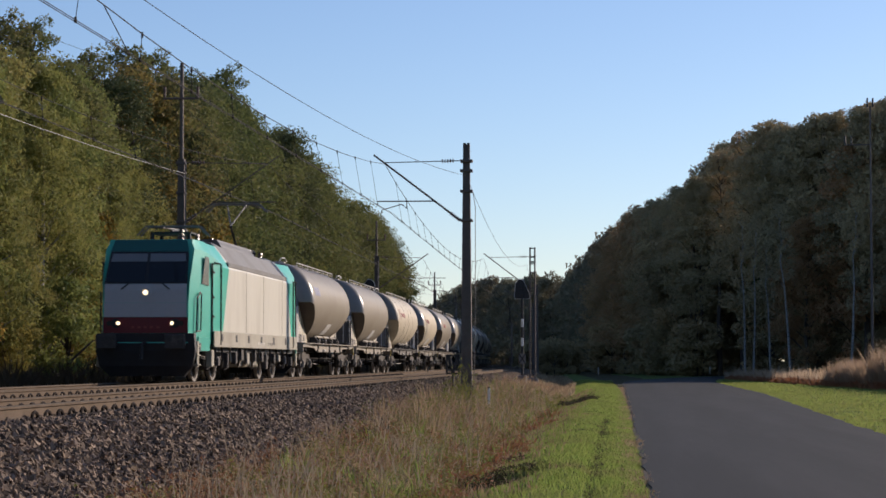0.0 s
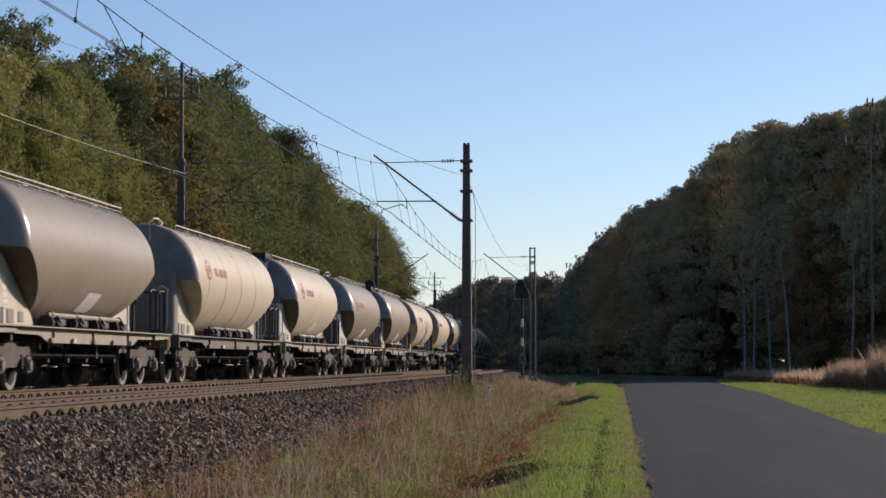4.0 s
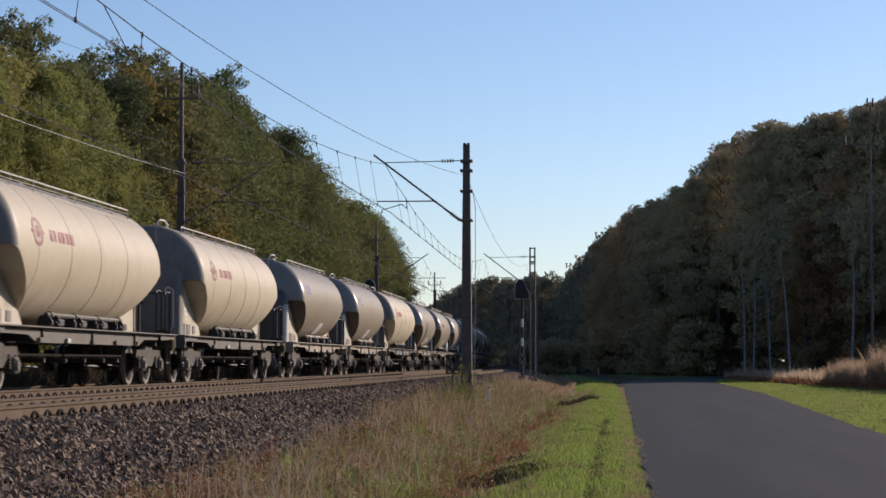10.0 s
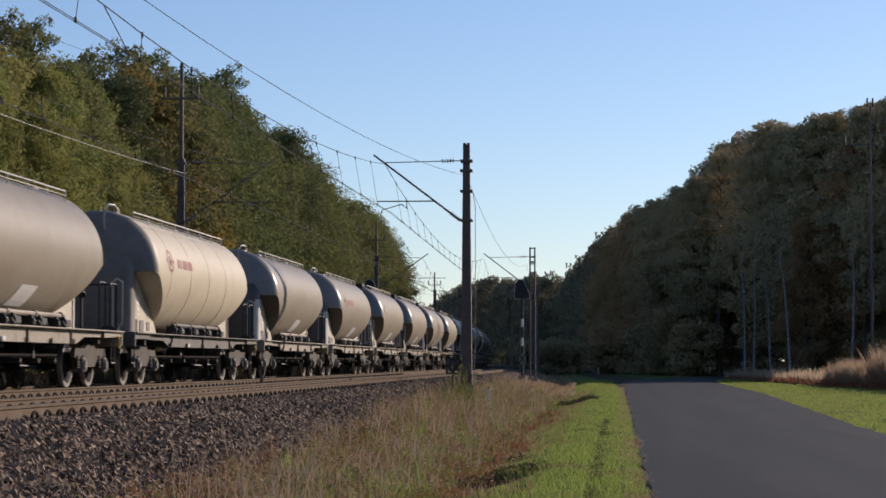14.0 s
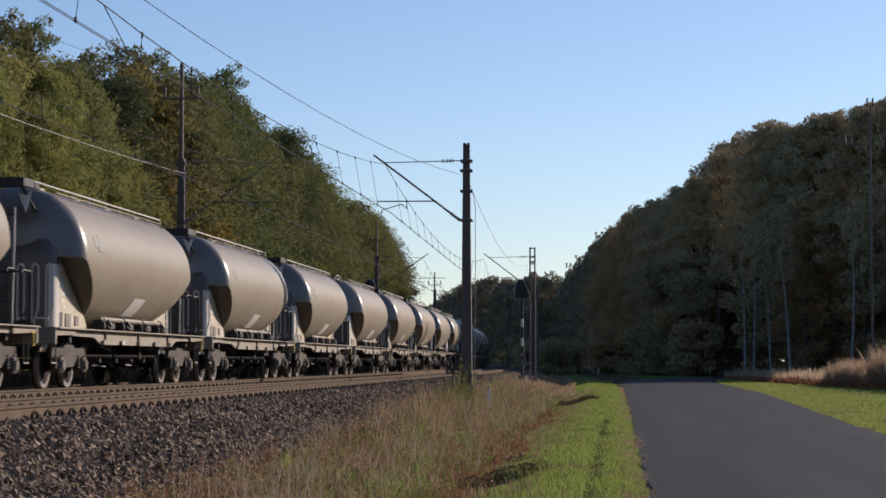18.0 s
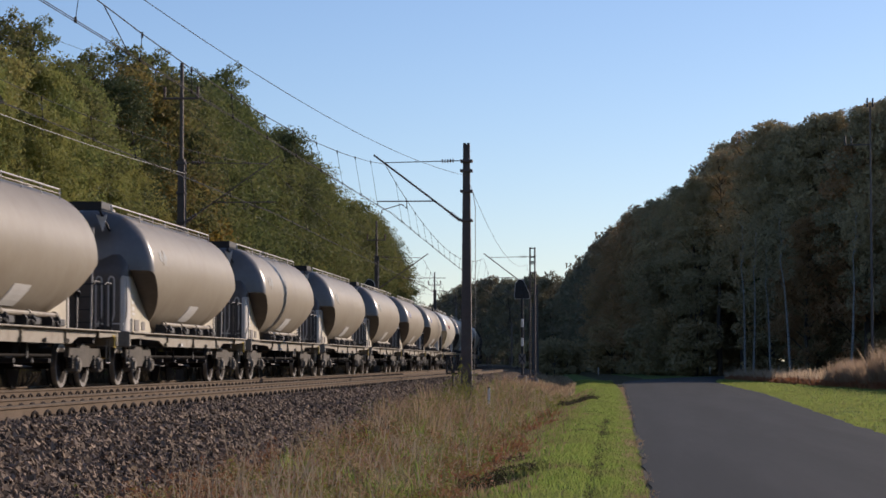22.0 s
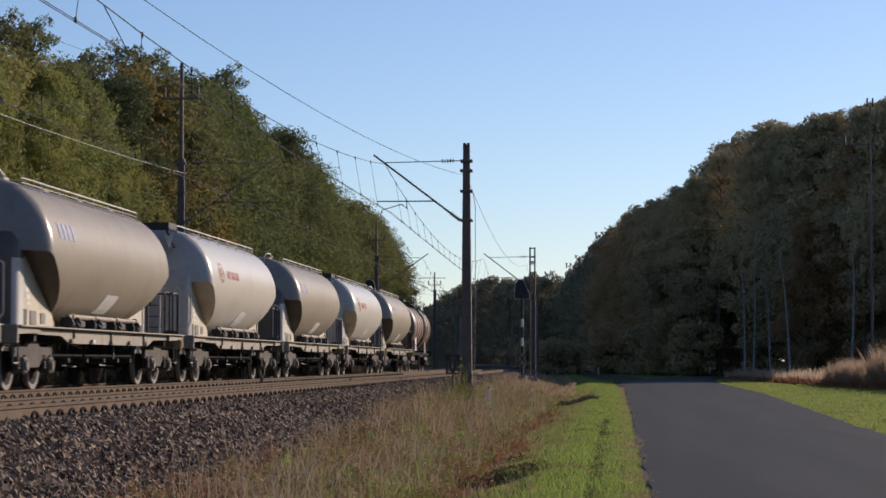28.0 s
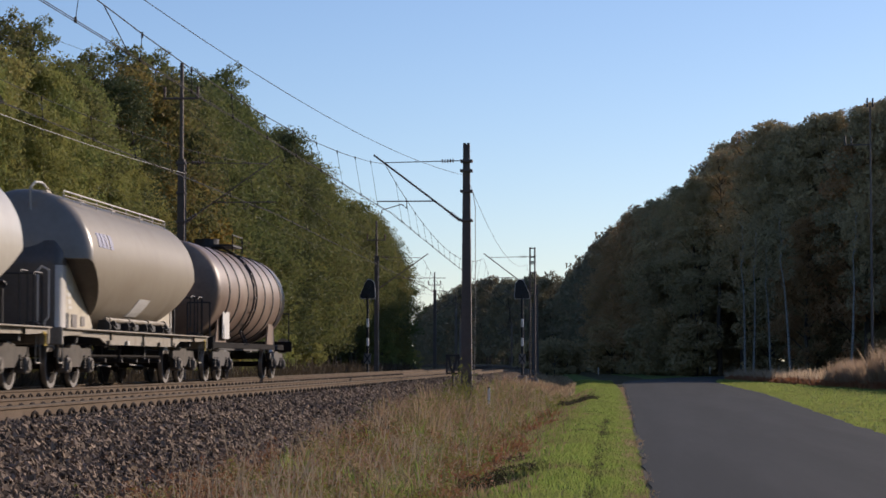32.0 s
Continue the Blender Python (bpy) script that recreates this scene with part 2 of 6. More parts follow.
M["leaf_rust"] = leaf_mat("leaves_rust", [(0.25, 0.23, 0.14), (0.34, 0.26, 0.145), (0.42, 0.27, 0.14), (0.45, 0.24, 0.12)], 0.25, spec=0.1)
M["grass"] = leaf_mat("grass_green", [(0.13, 0.205, 0.055), (0.185, 0.28, 0.066), (0.255, 0.335, 0.08), (0.335, 0.335, 0.115)], 0.58, patch=(0.21, 0.195, 0.085), patch_scale=0.5, spec=0.1)
M["weed"] = leaf_mat("weeds_dry", [(0.24, 0.168, 0.118), (0.35, 0.255, 0.16), (0.47, 0.36, 0.225), (0.31, 0.28, 0.115)], 0.4, patch=(0.25, 0.125, 0.09), patch_scale=0.35, spec=0.1)
M["weed_red"] = leaf_mat("weeds_red", [(0.26, 0.08, 0.05), (0.34, 0.14, 0.07), (0.24, 0.15, 0.09)], 0.3, spec=0.1)
M["weed_green"] = leaf_mat("weeds_green", [(0.16, 0.18, 0.05), (0.25, 0.25, 0.065), (0.35, 0.30, 0.10)], 0.35, spec=0.1)
M["bank_brown"] = leaf_mat("bank_grass_brown", [(0.085, 0.068, 0.048), (0.115, 0.09, 0.062), (0.14, 0.112, 0.078)], 0.25, spec=0.05)
# dark leaf colour used to imitate shade in hollows, ruts and gaps
M["dead"] = leaf_mat("weeds_shade_dark", [(0.05, 0.045, 0.025), (0.08, 0.07, 0.035), (0.11, 0.085, 0.05)], 0.2, spec=0.1)
M["straw"] = leaf_mat("stalks_pale", [(0.29, 0.23, 0.165), (0.41, 0.34, 0.25), (0.55, 0.49, 0.39)], 0.35)
M["reed"] = leaf_mat("reeds_dry", [(0.30, 0.20, 0.145), (0.42, 0.31, 0.21), (0.54, 0.43, 0.31)], 0.6)


# ---- mesh helpers ----
def link(name, bm, material, parent=None, label="", smooth=False, sharp=35):
    me = bpy.data.meshes.new(name)
    bm.normal_update()
    bm.to_mesh(me)
    bm.free()
    for mm in material if isinstance(material, (list, tuple)) else [material]:
        me.materials.append(mm)
    if smooth:
        me.polygons.foreach_set("use_smooth", [True] * len(me.polygons))
        me.set_sharp_from_angle(angle=radians(sharp))
    ob = new(name, me)
    if parent is not None:
        ob.parent = parent
    if label:
        ob["label"] = label
    return ob


def part(name, bm, material, parent, label="", smooth=False, sharp=35):
    return link(name, bm, material, parent, label, smooth, sharp)


def raw(name, verts, faces, material, parent=None, smooth=False):
    me = bpy.data.meshes.new(name)
    me.from_pydata(verts, [], faces)
    me.materials.append(material)
    if smooth:
        me.polygons.foreach_set("use_smooth", [True] * len(me.polygons))
    ob = new(name, me)
    if parent is not None:
        ob.parent = parent
    return ob


def box(bm, c, s, m=None, bevel=0.0):
    r = bmesh.ops.create_cube(bm, size=1.0)
    vs = r["verts"]
    bmesh.ops.scale(bm, vec=s, verts=vs)
    if bevel:
        es = list({e for v in vs for e in v.link_edges})
        r2 = bmesh.ops.bevel(bm, geom=es, offset=bevel, segments=1, affect="EDGES")
        vs = list({v for f in r2["faces"] for v in f.verts} | {v for v in vs if v.is_valid})
    if m is not None:
        bmesh.ops.transform(bm, matrix=m, verts=vs)
    bmesh.ops.translate(bm, vec=c, verts=vs)
    return vs


def tube(bm, p0, p1, r0, r1=None, seg=8, caps=True):
    p0, p1 = Vector(p0), Vector(p1)
    r1 = r0 if r1 is None else r1
    d = (p1 - p0).normalized()
    a = d.orthogonal().normalized()
    b = d.cross(a)
    ring0 = [bm.verts.new(p0 + (a * math.cos(2 * math.pi * i / seg) + b * math.sin(2 * math.pi * i / seg)) * r0) for i in range(seg)]
    ring1 = [bm.verts.new(p1 + (a * math.cos(2 * math.pi * i / seg) + b * math.sin(2 * math.pi * i / seg)) * r1) for i in range(seg)]
    for i in range(seg):
        j = (i + 1) % seg
        bm.faces.new((ring0[i], ring0[j], ring1[j], ring1[i]))
    if caps:
        bm.faces.new(ring0[::-1])
        bm.faces.new(ring1)


def path(bm, pts, r, seg=6):
    for a, b in zip(pts[:-1], pts[1:]):
        tube(bm, a, b, r, r, seg)


def loft(bm, rings, closed=True, cap0=True, cap1=True):
    vr = [[bm.verts.new(p) for p in ring] for ring in rings]
    for a, b in zip(vr[:-1], vr[1:]):
        n = len(a)
        for i in range(n if closed else n - 1):
            j = (i + 1) % n
            bm.faces.new((a[i], a[j], b[j], b[i]))
    if closed and cap0:
        bm.faces.new(vr[0][::-1])
    if closed and cap1:
        bm.faces.new(vr[-1])
    return vr


def plate(bm, pts, thick, axis):
    """A flat plate with the outline pts and a thickness along axis."""
    off = Vector(axis) * thick
    a = [bm.verts.new(Vector(p) - off / 2) for p in pts]
    b = [bm.verts.new(Vector(p) + off / 2) for p in pts]
    n = len(pts)
    bm.faces.new(a[::-1])
    bm.faces.new(b)
    for i in range(n):
        j = (i + 1) % n
        bm.faces.new((a[i], a[j], b[j], b[i]))


def thing(name, label, category, group="", m=None, kind=""):
    ob = tagged(new(name), label, category, group, kind)
    ob.empty_display_size = 0.2
    if m is not None:
        ob.matrix_basis = m
    return ob


# ---- plan ----
RAIL = 1.08                 # rail head over the road
FAR_C, NEAR_C = 11.93, 7.93  # centre lines of the two tracks, metres to the left of the camera
BEND, BEND_FROM = 1.2e-4, 60.0


def bend(s):
    """How far the line has swung to the left at s metres ahead."""
    return BEND * max(0.0, s - BEND_FROM) ** 2


def swing(s):
    return math.atan(2 * BEND * max(0.0, s - BEND_FROM))


def on_line(s, left, z=0.0):
    """A place s metres ahead and left metres to the left of the camera's line, following the bend."""
    return Vector((-left - bend(s), s, z))


# ---- ground, road, track bed ----
def road_right(s):
    """The right edge of the road before it turns, metres to the right of the camera's line."""
    pts = ((-400, 5.7), (47, 5.8), (57, 6.0), (77, 6.5), (110, 7.35), (162, 7.6), (900, 7.6))
    for (a, xa), (b, xb) in zip(pts[:-1], pts[1:]):
        if s <= b:
            return xa + (xb - xa) * (s - a) / (b - a)
    return 7.6


def road_turn(s):
    return 0.0016 * max(0.0, s - 165) ** 2


def road_mid(s):
    return (0.52 + road_right(s)) / 2 + road_turn(s)


def road_half(s):
    return (road_right(s) - 0.52) / 2


def reed_edge(s):
    return 15.5 - (s - 126) * 0.072


HOLLOWS = ((-1.75, 92, 0.55, 3.0, -0.16), (-1.45, 96, 0.6, 2.5, 0.08), (-1.9, 31, 0.5, 0.9, -0.17), (-1.5, 33, 0.6, 1.0, 0.08), (-0.9, 44, 0.35, 4.0, -0.08), (-1.3, 58, 0.5, 4.0, 0.09), (-1.1, 70, 0.6, 4.0, 0.08), (-0.6, 27, 0.4, 2.5, -0.07))


def verge_lie(x, s):
    """Hollows and hummocks of the verge."""
    z = 0.0
    for hx, hs, wx, ws, dz in HOLLOWS:
        z += dz * math.exp(-((x - hx) / wx) ** 2 - ((s - hs) / ws) ** 2)
    rut = max(0.0, min(1.0, (s - 20) / 4, (66 - s) / 10))
    z += rut * (0.05 * math.exp(-((x + 0.75) / 0.3) ** 2) - 0.11 * math.exp(-((x + 0.33) / 0.13) ** 2))
    return z + 0.05 * noise.noise(Vector((x * 1.2, s * 0.5, 2.2)))


def ground_z(x, s):
    if -2.9 < x < -0.15 and 18 < s < 110:
        return land_z(x, s) + verge_lie(x, s) * min(1.0, (x + 2.9) / 0.5, (-0.15 - x) / 0.4)
    return land_z(x, s)


def land_z(x, s):
    """The lie of the land: road level, a shallow ditch, the railway bank, the wood floor."""
    left = -x - (bend(s) if s > BEND_FROM else 0.0)
    pts = ((-400, 0.6), (-60, 0.4), (-19, 0.15), (-15, 0.0), (-7, -0.06), (-6.3, -0.05), (-0.3, -0.05), (0.6, 0.03), (1.1, 0.02), (1.8, -0.18), (2.9, -0.42), (4.0, -0.18), (5.2, 0.28), (6.5, 0.42),
           (13.5, 0.42), (14.8, 0.38), (17.5, 0.1), (24, 0.2), (400, 1.2))
    if left <= pts[0][0]:
        return pts[0][1]
    for (a, za), (b, zb) in zip(pts[:-1], pts[1:]):
        if left <= b:
            k = (left - a) / (b - a)
            return za + (zb - za) * k
    return pts[-1][1]


def bumps(x, s):
    return 0.05 * noise.noise(Vector((x * 0.5, s * 0.35, 3.1))) + 0.03 * noise.noise(Vector((x * 1.7, s * 1.1, 7.7)))


xs = [-1500, -700, -350, -200, -120, -80, -60, -45, -35, -30, -26] + [-24 + 0.6 * i for i in range(35)] + [-3.2 + 0.2 * i for i in range(17)] + [0.6 + 0.6 * i for i in range(32)] + [20.5, 22, 25, 30, 38, 50, 70, 110, 180, 320, 700, 1500]
ys = [-700, -450, -250, -120, -60, -30, -10, 0, 8, 14] + [18 + 0.8 * i for i in range(140)] + [132 + 5 * i for i in range(30)] + [300, 330, 370, 420, 480, 560, 660, 800, 1000, 1400, 2000, 3000]
verts, faces, kinds = [], [], []
for yy in ys:
    for xx in xs:
        z = ground_z(xx, yy)
        left = -xx - bend(yy)
        if left < -7.2 or 0.0 < left < 5.6 or left > 15:
            z += bumps(xx, yy) * (0.3 if 0.0 < left < 3.0 else 1.0)
        verts.append((xx, yy, z))
nx = len(xs)
for j in range(len(ys) - 1):
    for i in range(nx - 1):
        faces.append((j * nx + i, j * nx + i + 1, (j + 1) * nx + i + 1, (j + 1) * nx + i))
        mx_, my_ = (xs[i] + xs[i + 1]) / 2, (ys[j] + ys[j + 1]) / 2
        left = -mx_ - bend(my_)
        kinds.append(1 if (-0.6 < left < 2.3 or -15.6 < left < -5.5) and -100 < my_ < 320 else 0)
ground = raw("ground", verts, faces, M["soil"], smooth=True)
ground.data.materials.append(M["verge"])
ground.data.polygons.foreach_set("material_index", kinds)
tagged(ground, "grassy and earthy ground with a shallow ditch beside the railway bank", "ground", kind="structure")


def strip(name, material, left_edge, right_edge, top, thick, s_list, label, category):
    """A long slab whose edges follow two functions of the distance ahead."""
    bm = bmesh.new()
    rings = []
    for s in s_list:
        a, b = left_edge(s), right_edge(s)
        n = 6
        ring = [Vector((a + (b - a) * k / n, s, top + 0.045 * (1 - (2 * k / n - 1) ** 2))) for k in range(n + 1)]
        rings.append(ring + [Vector((b + 0.05, s, top - thick)), Vector((a - 0.05, s, top - thick))])
    loft(bm, rings)
    bmesh.ops.recalc_face_normals(bm, faces=bm.faces)
    return tagged(link(name, bm, material, smooth=True), label, category, kind="structure")


def edge_wave(s, k):
    return 0.10 * noise.noise(Vector((s * 0.45, k, 0.3))) + 0.06 * noise.noise(Vector((s * 1.9, k, 5.3)))


road_s = [-400, -200, -80, -30, 0, 10] + [16 + 1.0 * i for i in range(150)] + [170 + 6 * i for i in range(25)]
strip("road", M["asphalt"], lambda s: road_mid(s) - road_half(s) - 0.1 + edge_wave(s, 1), lambda s: road_mid(s) + road_half(s) + edge_wave(s, 9), 0.0, 0.2, road_s,
      "narrow grey asphalt road with crumbling edges", "road")
strip("road_shoulder", M["sandy"], lambda s: road_mid(s) - road_half(s) - 0.22 + 1.1 * edge_wave(s, 4), lambda s: road_mid(s) - road_half(s) + 0.1, -0.048, 0.15, road_s,
      "worn sandy strip along the road edge", "road shoulder")

# track bed: crushed-stone bank under both tracks
bm = bmesh.new()
rings = []
bed_s = [-460, -300, -150, -60, -20, 0] + [10 + 5 * i for i in range(40)] + [220 + 20 * i for i in range(30)]
for s in bed_s:
    prof = ((5.0, 0.24), (5.45, 0.50), (6.15, 0.86), (6.35, 0.895), (9.2, 0.895), (9.9, 0.86), (10.6, 0.895), (13.4, 0.895), (13.7, 0.86), (14.7, 0.30))
    ring = [on_line(s, l_, z) for l_, z in prof]
    ring += [on_line(s, 14.6, 0.1), on_line(s, 5.4, 0.1)]
    rings.append(ring)
loft(bm, rings)
bmesh.ops.recalc_face_normals(bm, faces=bm.faces)
tagged(link("track_bed", bm, M["ballast_bed"]), "bank of crushed stone under two railway tracks", "track bed", kind="structure")


# ---- rails ----
def rail_profile():
    return ((-0.065, 0.91), (0.065, 0.91), (0.065, 0.922), (0.012, 0.945), (0.010, 1.03), (0.036, 1.045), (0.036, 1.068), (0.026, 1.08), (-0.026, 1.08), (-0.036, 1.068), (-0.036, 1.045), (-0.010, 1.03), (-0.012, 0.945), (-0.065, 0.922))


track_near = thing("railway_track", "empty railway track with rusty rails on concrete sleepers", "railway track", "tracks", kind="structure")
track_far = thing("railway_track", "railway track with rusty rails under the passing train", "railway track", "tracks", kind="structure")
rail_s = [-460, -200, -80, -20, 0] + [20 + 4 * i for i in range(50)] + [225 + 15 * i for i in range(35)]
for track, centre in ((track_near, NEAR_C), (track_far, FAR_C)):
    for side in (-0.7525, 0.7525):
        bm = bmesh.new()
        loft(bm, [[on_line(s, centre + side - dx, z) for dx, z in rail_profile()] for s in rail_s])
        bmesh.ops.recalc_face_normals(bm, faces=bm.faces)
        for f in bm.faces:
            if f.calc_center_median().z > 1.069:
                f.material_index = 1
        part("rail", bm, [M["rail_side"], M["rail_head"]], track)

# ---- masts and wires of the overhead line ----
def wire(bm, a, b, sag, r=0.012, n=14):
    a, b = Vector(a), Vector(b)
    pts = []
    for i in range(n + 1):
        k = i / n
        p = a.lerp(b, k)
        p.z -= sag * 4 * k * (1 - k)
        pts.append(p)
    path(bm, pts, r, 4)
    return pts


def mast(name, label, s, left, height, base, w0, w1, material, group, thin_from=0.0, thin=0.0):
    """A steel mast: two channels joined by bars, tapering; above thin_from a slimmer top piece."""
    at = on_line(s, left, base)
    ob = thing(name, label, "railway mast", group, Matrix.Translation(at))
    h = (thin_from or height) - base
    for sx in (-1, 1):
        bm = bmesh.new()
        c0, c1 = w0 / 2 - 0.045, w1 / 2 - 0.045
        loft(bm, [[Vector((sx * c + dx * 0.045, dy * w * 0.42, z)) for dx, dy in ((-1, -1), (1, -1), (1, 1), (-1, 1))] for c, w, z in ((c0, w0, 0), (c1, w1, h))])
        bmesh.ops.recalc_face_normals(bm, faces=bm.faces)
        part("channel", bm, material, ob)
    if w1 / w0 > 0.94:
        for k in range(9):
            bm = bmesh.new()
            box(bm, (0, 0, 0.5 + (h - 0.55) * k / 8), (w0 - 0.16, 0.10, 0.07))
            part("batten", bm, material, ob)
    bm = bmesh.new()
    if w1 / w0 <= 0.94:
      loft(bm, [[Vector((dx * (w / 2 - 0.09), dy * w * 0.36, z)) for dx, dy in ((-1, -1), (1, -1), (1, 1), (-1, 1))] for w, z in ((w0, 0.02), (w1, h - 0.05))])
      bmesh.ops.recalc_face_normals(bm, faces=bm.faces)
      part("web", bm, material, ob)
    if thin_from:
        bm = bmesh.new()
        tube(bm, (0, 0, thin_from - base - 0.4), (0, 0, height - base), thin / 2, thin / 2 * 0.85, 8)
        part("top_tube", bm, material, ob)
    bm = bmesh.new()
    box(bm, (0, 0, 0.02), (w0 * 1.7, w0 * 1.7, 0.5), bevel=0.04)
    part("footing", bm, M["pole_light"], ob, "concrete footing")
    return ob, at


def cantilever(ob, at, reach, w, z_low, z_top, contact, catenary, slim=False, steady=1.08):
    """The slanted tube, top stay, registration arm and steady arm of one mast. Heights over the road."""
    z0 = at.z
    sg = 1 if reach > 0 else -1
    ax = sg * (w / 2 + 0.05)
    tip = Vector((reach * 1.12, 0, z_top - z0 + 0.22))
    bm = bmesh.new()
    low = Vector((ax, 0, z_low - z0))
    tube(bm, low, tip, 0.022 if slim else 0.036, 0.020 if slim else 0.032, 8)
    part("slanted_tube", bm, M["pole"], ob)
    k = (catenary - z_low) / (tip.z + z0 - z_low)
    joint = low.lerp(tip, k)
    bm = bmesh.new()
    tube(bm, (ax, 0, catenary - z0 + 0.05), (joint.x, 0, joint.z), 0.016, 0.016, 6)
    part("top_stay", bm, M["pole"], ob)
    for p, q in ((low, low.lerp(tip, 0.14)), (Vector((ax + sg * 0.2, 0, catenary - z0 + 0.05)), Vector((ax + sg * 0.75, 0, catenary - z0 + 0.04)))):
        bm = bmesh.new()
        d = (q - p) / 6
        for i in range(5):
            tube(bm, p + d * (i + 0.3), p + d * (i + 0.75), 0.075, 0.045, 8)
        part("insulator", bm, M["insulator"], ob)
    zr = contact - z0 + 0.42
    kr = (contact + 0.42 - z_low) / (tip.z + z0 - z_low)
    jr = low.lerp(tip, kr)
    far = Vector((reach * steady, 0, zr))
    bm = bmesh.new()
    tube(bm, jr, far, 0.022, 0.022, 6)
    part("registration_tube", bm, M["pole"], ob)
    bm = bmesh.new()
    path(bm, [Vector((reach * 0.72, 0, zr)), Vector((reach * 0.72, 0, zr - 0.25)), Vector((reach * 0.78, 0, zr - 0.10)), Vector((reach * 1.02, 0, contact - z0 + 0.12)), Vector((reach * 1.03, 0, contact - z0))], 0.016, 6)
    part("steady_arm", bm, M["pole"], ob)
    for z in (z_low - z0, catenary - z0 + 0.03, (z_low + catenary) / 2 - z0, catenary - z0 - 0.30):
        bm = bmesh.new()
        box(bm, (0, 0, z), (w * 1.12 + 0.05, w * 1.15, 0.09), bevel=0.01)
        part("bracket", bm, M["pole"], ob)
    return joint


CONTACT, CARRIER = RAIL + 5.6, RAIL + 7.45
FAR_MAST = 15.0
MAST_S = [-62.0, 6.0, 74.0, 142.0, 210.0, 278.0, 346.0, 414.0]
for s in MAST_S:
    far_h = {74.0: 11.95, 142.0: 10.85}.get(s, 10.3)
    if s > 0:
        frame_mast = s == 142.0
        ob, at = mast("catenary_mast", "dark rusty steel railway mast with a cantilever over the near track", s, 4.75 if frame_mast else 5.12, RAIL + 8.0, 0.30, 0.42 if frame_mast else 0.385, 0.40 if frame_mast else 0.225, M["pole"], "catenary masts")
        cantilever(ob, at, -2.85, 0.33, RAIL + 5.35, CARRIER - 0.05, CONTACT, CARRIER - 0.1)
        if s == 74.0:
            bm = bmesh.new()
            path(bm, [(0.22, 0, 7.1), (0.30, 0, 6.6), (0.30, 0, 3.0), (0.24, 0, 0.2)], 0.012, 5)
            part("earth_wire", bm, M["pole_light"], ob, "pale earthing wire")
    ob, at = mast("catenary_mast", "slim dark steel railway mast with a crossarm on top", s, FAR_MAST, far_h, 0.35, 0.28, 0.22, M["pole"], "catenary masts", 8.6, 0.15)
    cantilever(ob, at, 3.05, 0.24, RAIL + 5.35, CARRIER - 0.05, CONTACT, CARRIER - 0.1, s == 74.0, 1.5 if s == 142.0 else 1.08)
    bm = bmesh.new()
    tube(bm, (0.17, -0.05, 0.3), (0.155, -0.05, 8.2), 0.03, 0.03, 6)
    part("conduit", bm, M["pole_light"], ob, "pale grey conduit")
    bm = bmesh.new()
    box(bm, (0, -0.12, far_h - at.z - 1.25), (1.25, 0.08, 0.07), bevel=0.01)
    part("crossarm", bm, M["pole"], ob)
    for sx in (-0.58, 0.58):
        bm = bmesh.new()
        tube(bm, (sx, -0.12, far_h - at.z - 1.2), (sx, -0.12, far_h - at.z - 0.85), 0.05, 0.06, 8)
        part("insulator", bm, M["insulator"], ob)

for centre, near in ((NEAR_C, True), (FAR_C, False)):
    lab = "copper contact wire, carrier wire and droppers over the " + ("near" if near else "far") + " track"
    line = thing("overhead_line", lab, "overhead line", "overhead lines", kind="structure")
    for i, (s0, s1) in enumerate(zip(MAST_S[:-1], MAST_S[1:])):
        zig0, zig1 = (0.25, -0.25) if i % 2 else (-0.25, 0.25)
        bm = bmesh.new()
        top = wire(bm, on_line(s0, centre, CARRIER - 0.15), on_line(s1, centre, CARRIER - 0.15), 1.3, 0.010 if near else 0.008, 16)
        part("carrier_wire", bm, M["wire"], line)
        for dx in (-0.025, 0.025):
            bm = bmesh.new()
            low = wire(bm, on_line(s0, centre + zig0 + dx, CONTACT), on_line(s1, centre + zig1 + dx, CONTACT), 0.03, 0.0075, 16)
            part("contact_wire", bm, M["wire"], line)
        for k in range(1, 16):
            if s0 > 250 and k % 2:
                continue
            foot = low[k] + Vector((0.025, 0, 0))
            bm = bmesh.new()
            tube(bm, top[k], foot, 0.007, 0.007, 4)
            tube(bm, top[k] + Vector((0, 0, 0.03)), top[k] - Vector((0, 0, 0.07)), 0.022, 0.018, 5)
            tube(bm, foot + Vector((0, 0, 0.06)), foot - Vector((0, 0, 0.03)), 0.02, 0.024, 5)
            part("dropper", bm, M["wire"], line)
            if near and s0 == 6.0 and k == 6:
                bm = bmesh.new()
                tube(bm, top[k].lerp(top[k + 1], 0.35), low[k].lerp(low[k + 1], 0.85), 0.009, 0.009, 4)
                part("jumper", bm, M["wire"], line)
feeder = thing("feeder_line", "thin power wires strung between the mast tops", "power line", kind="structure")
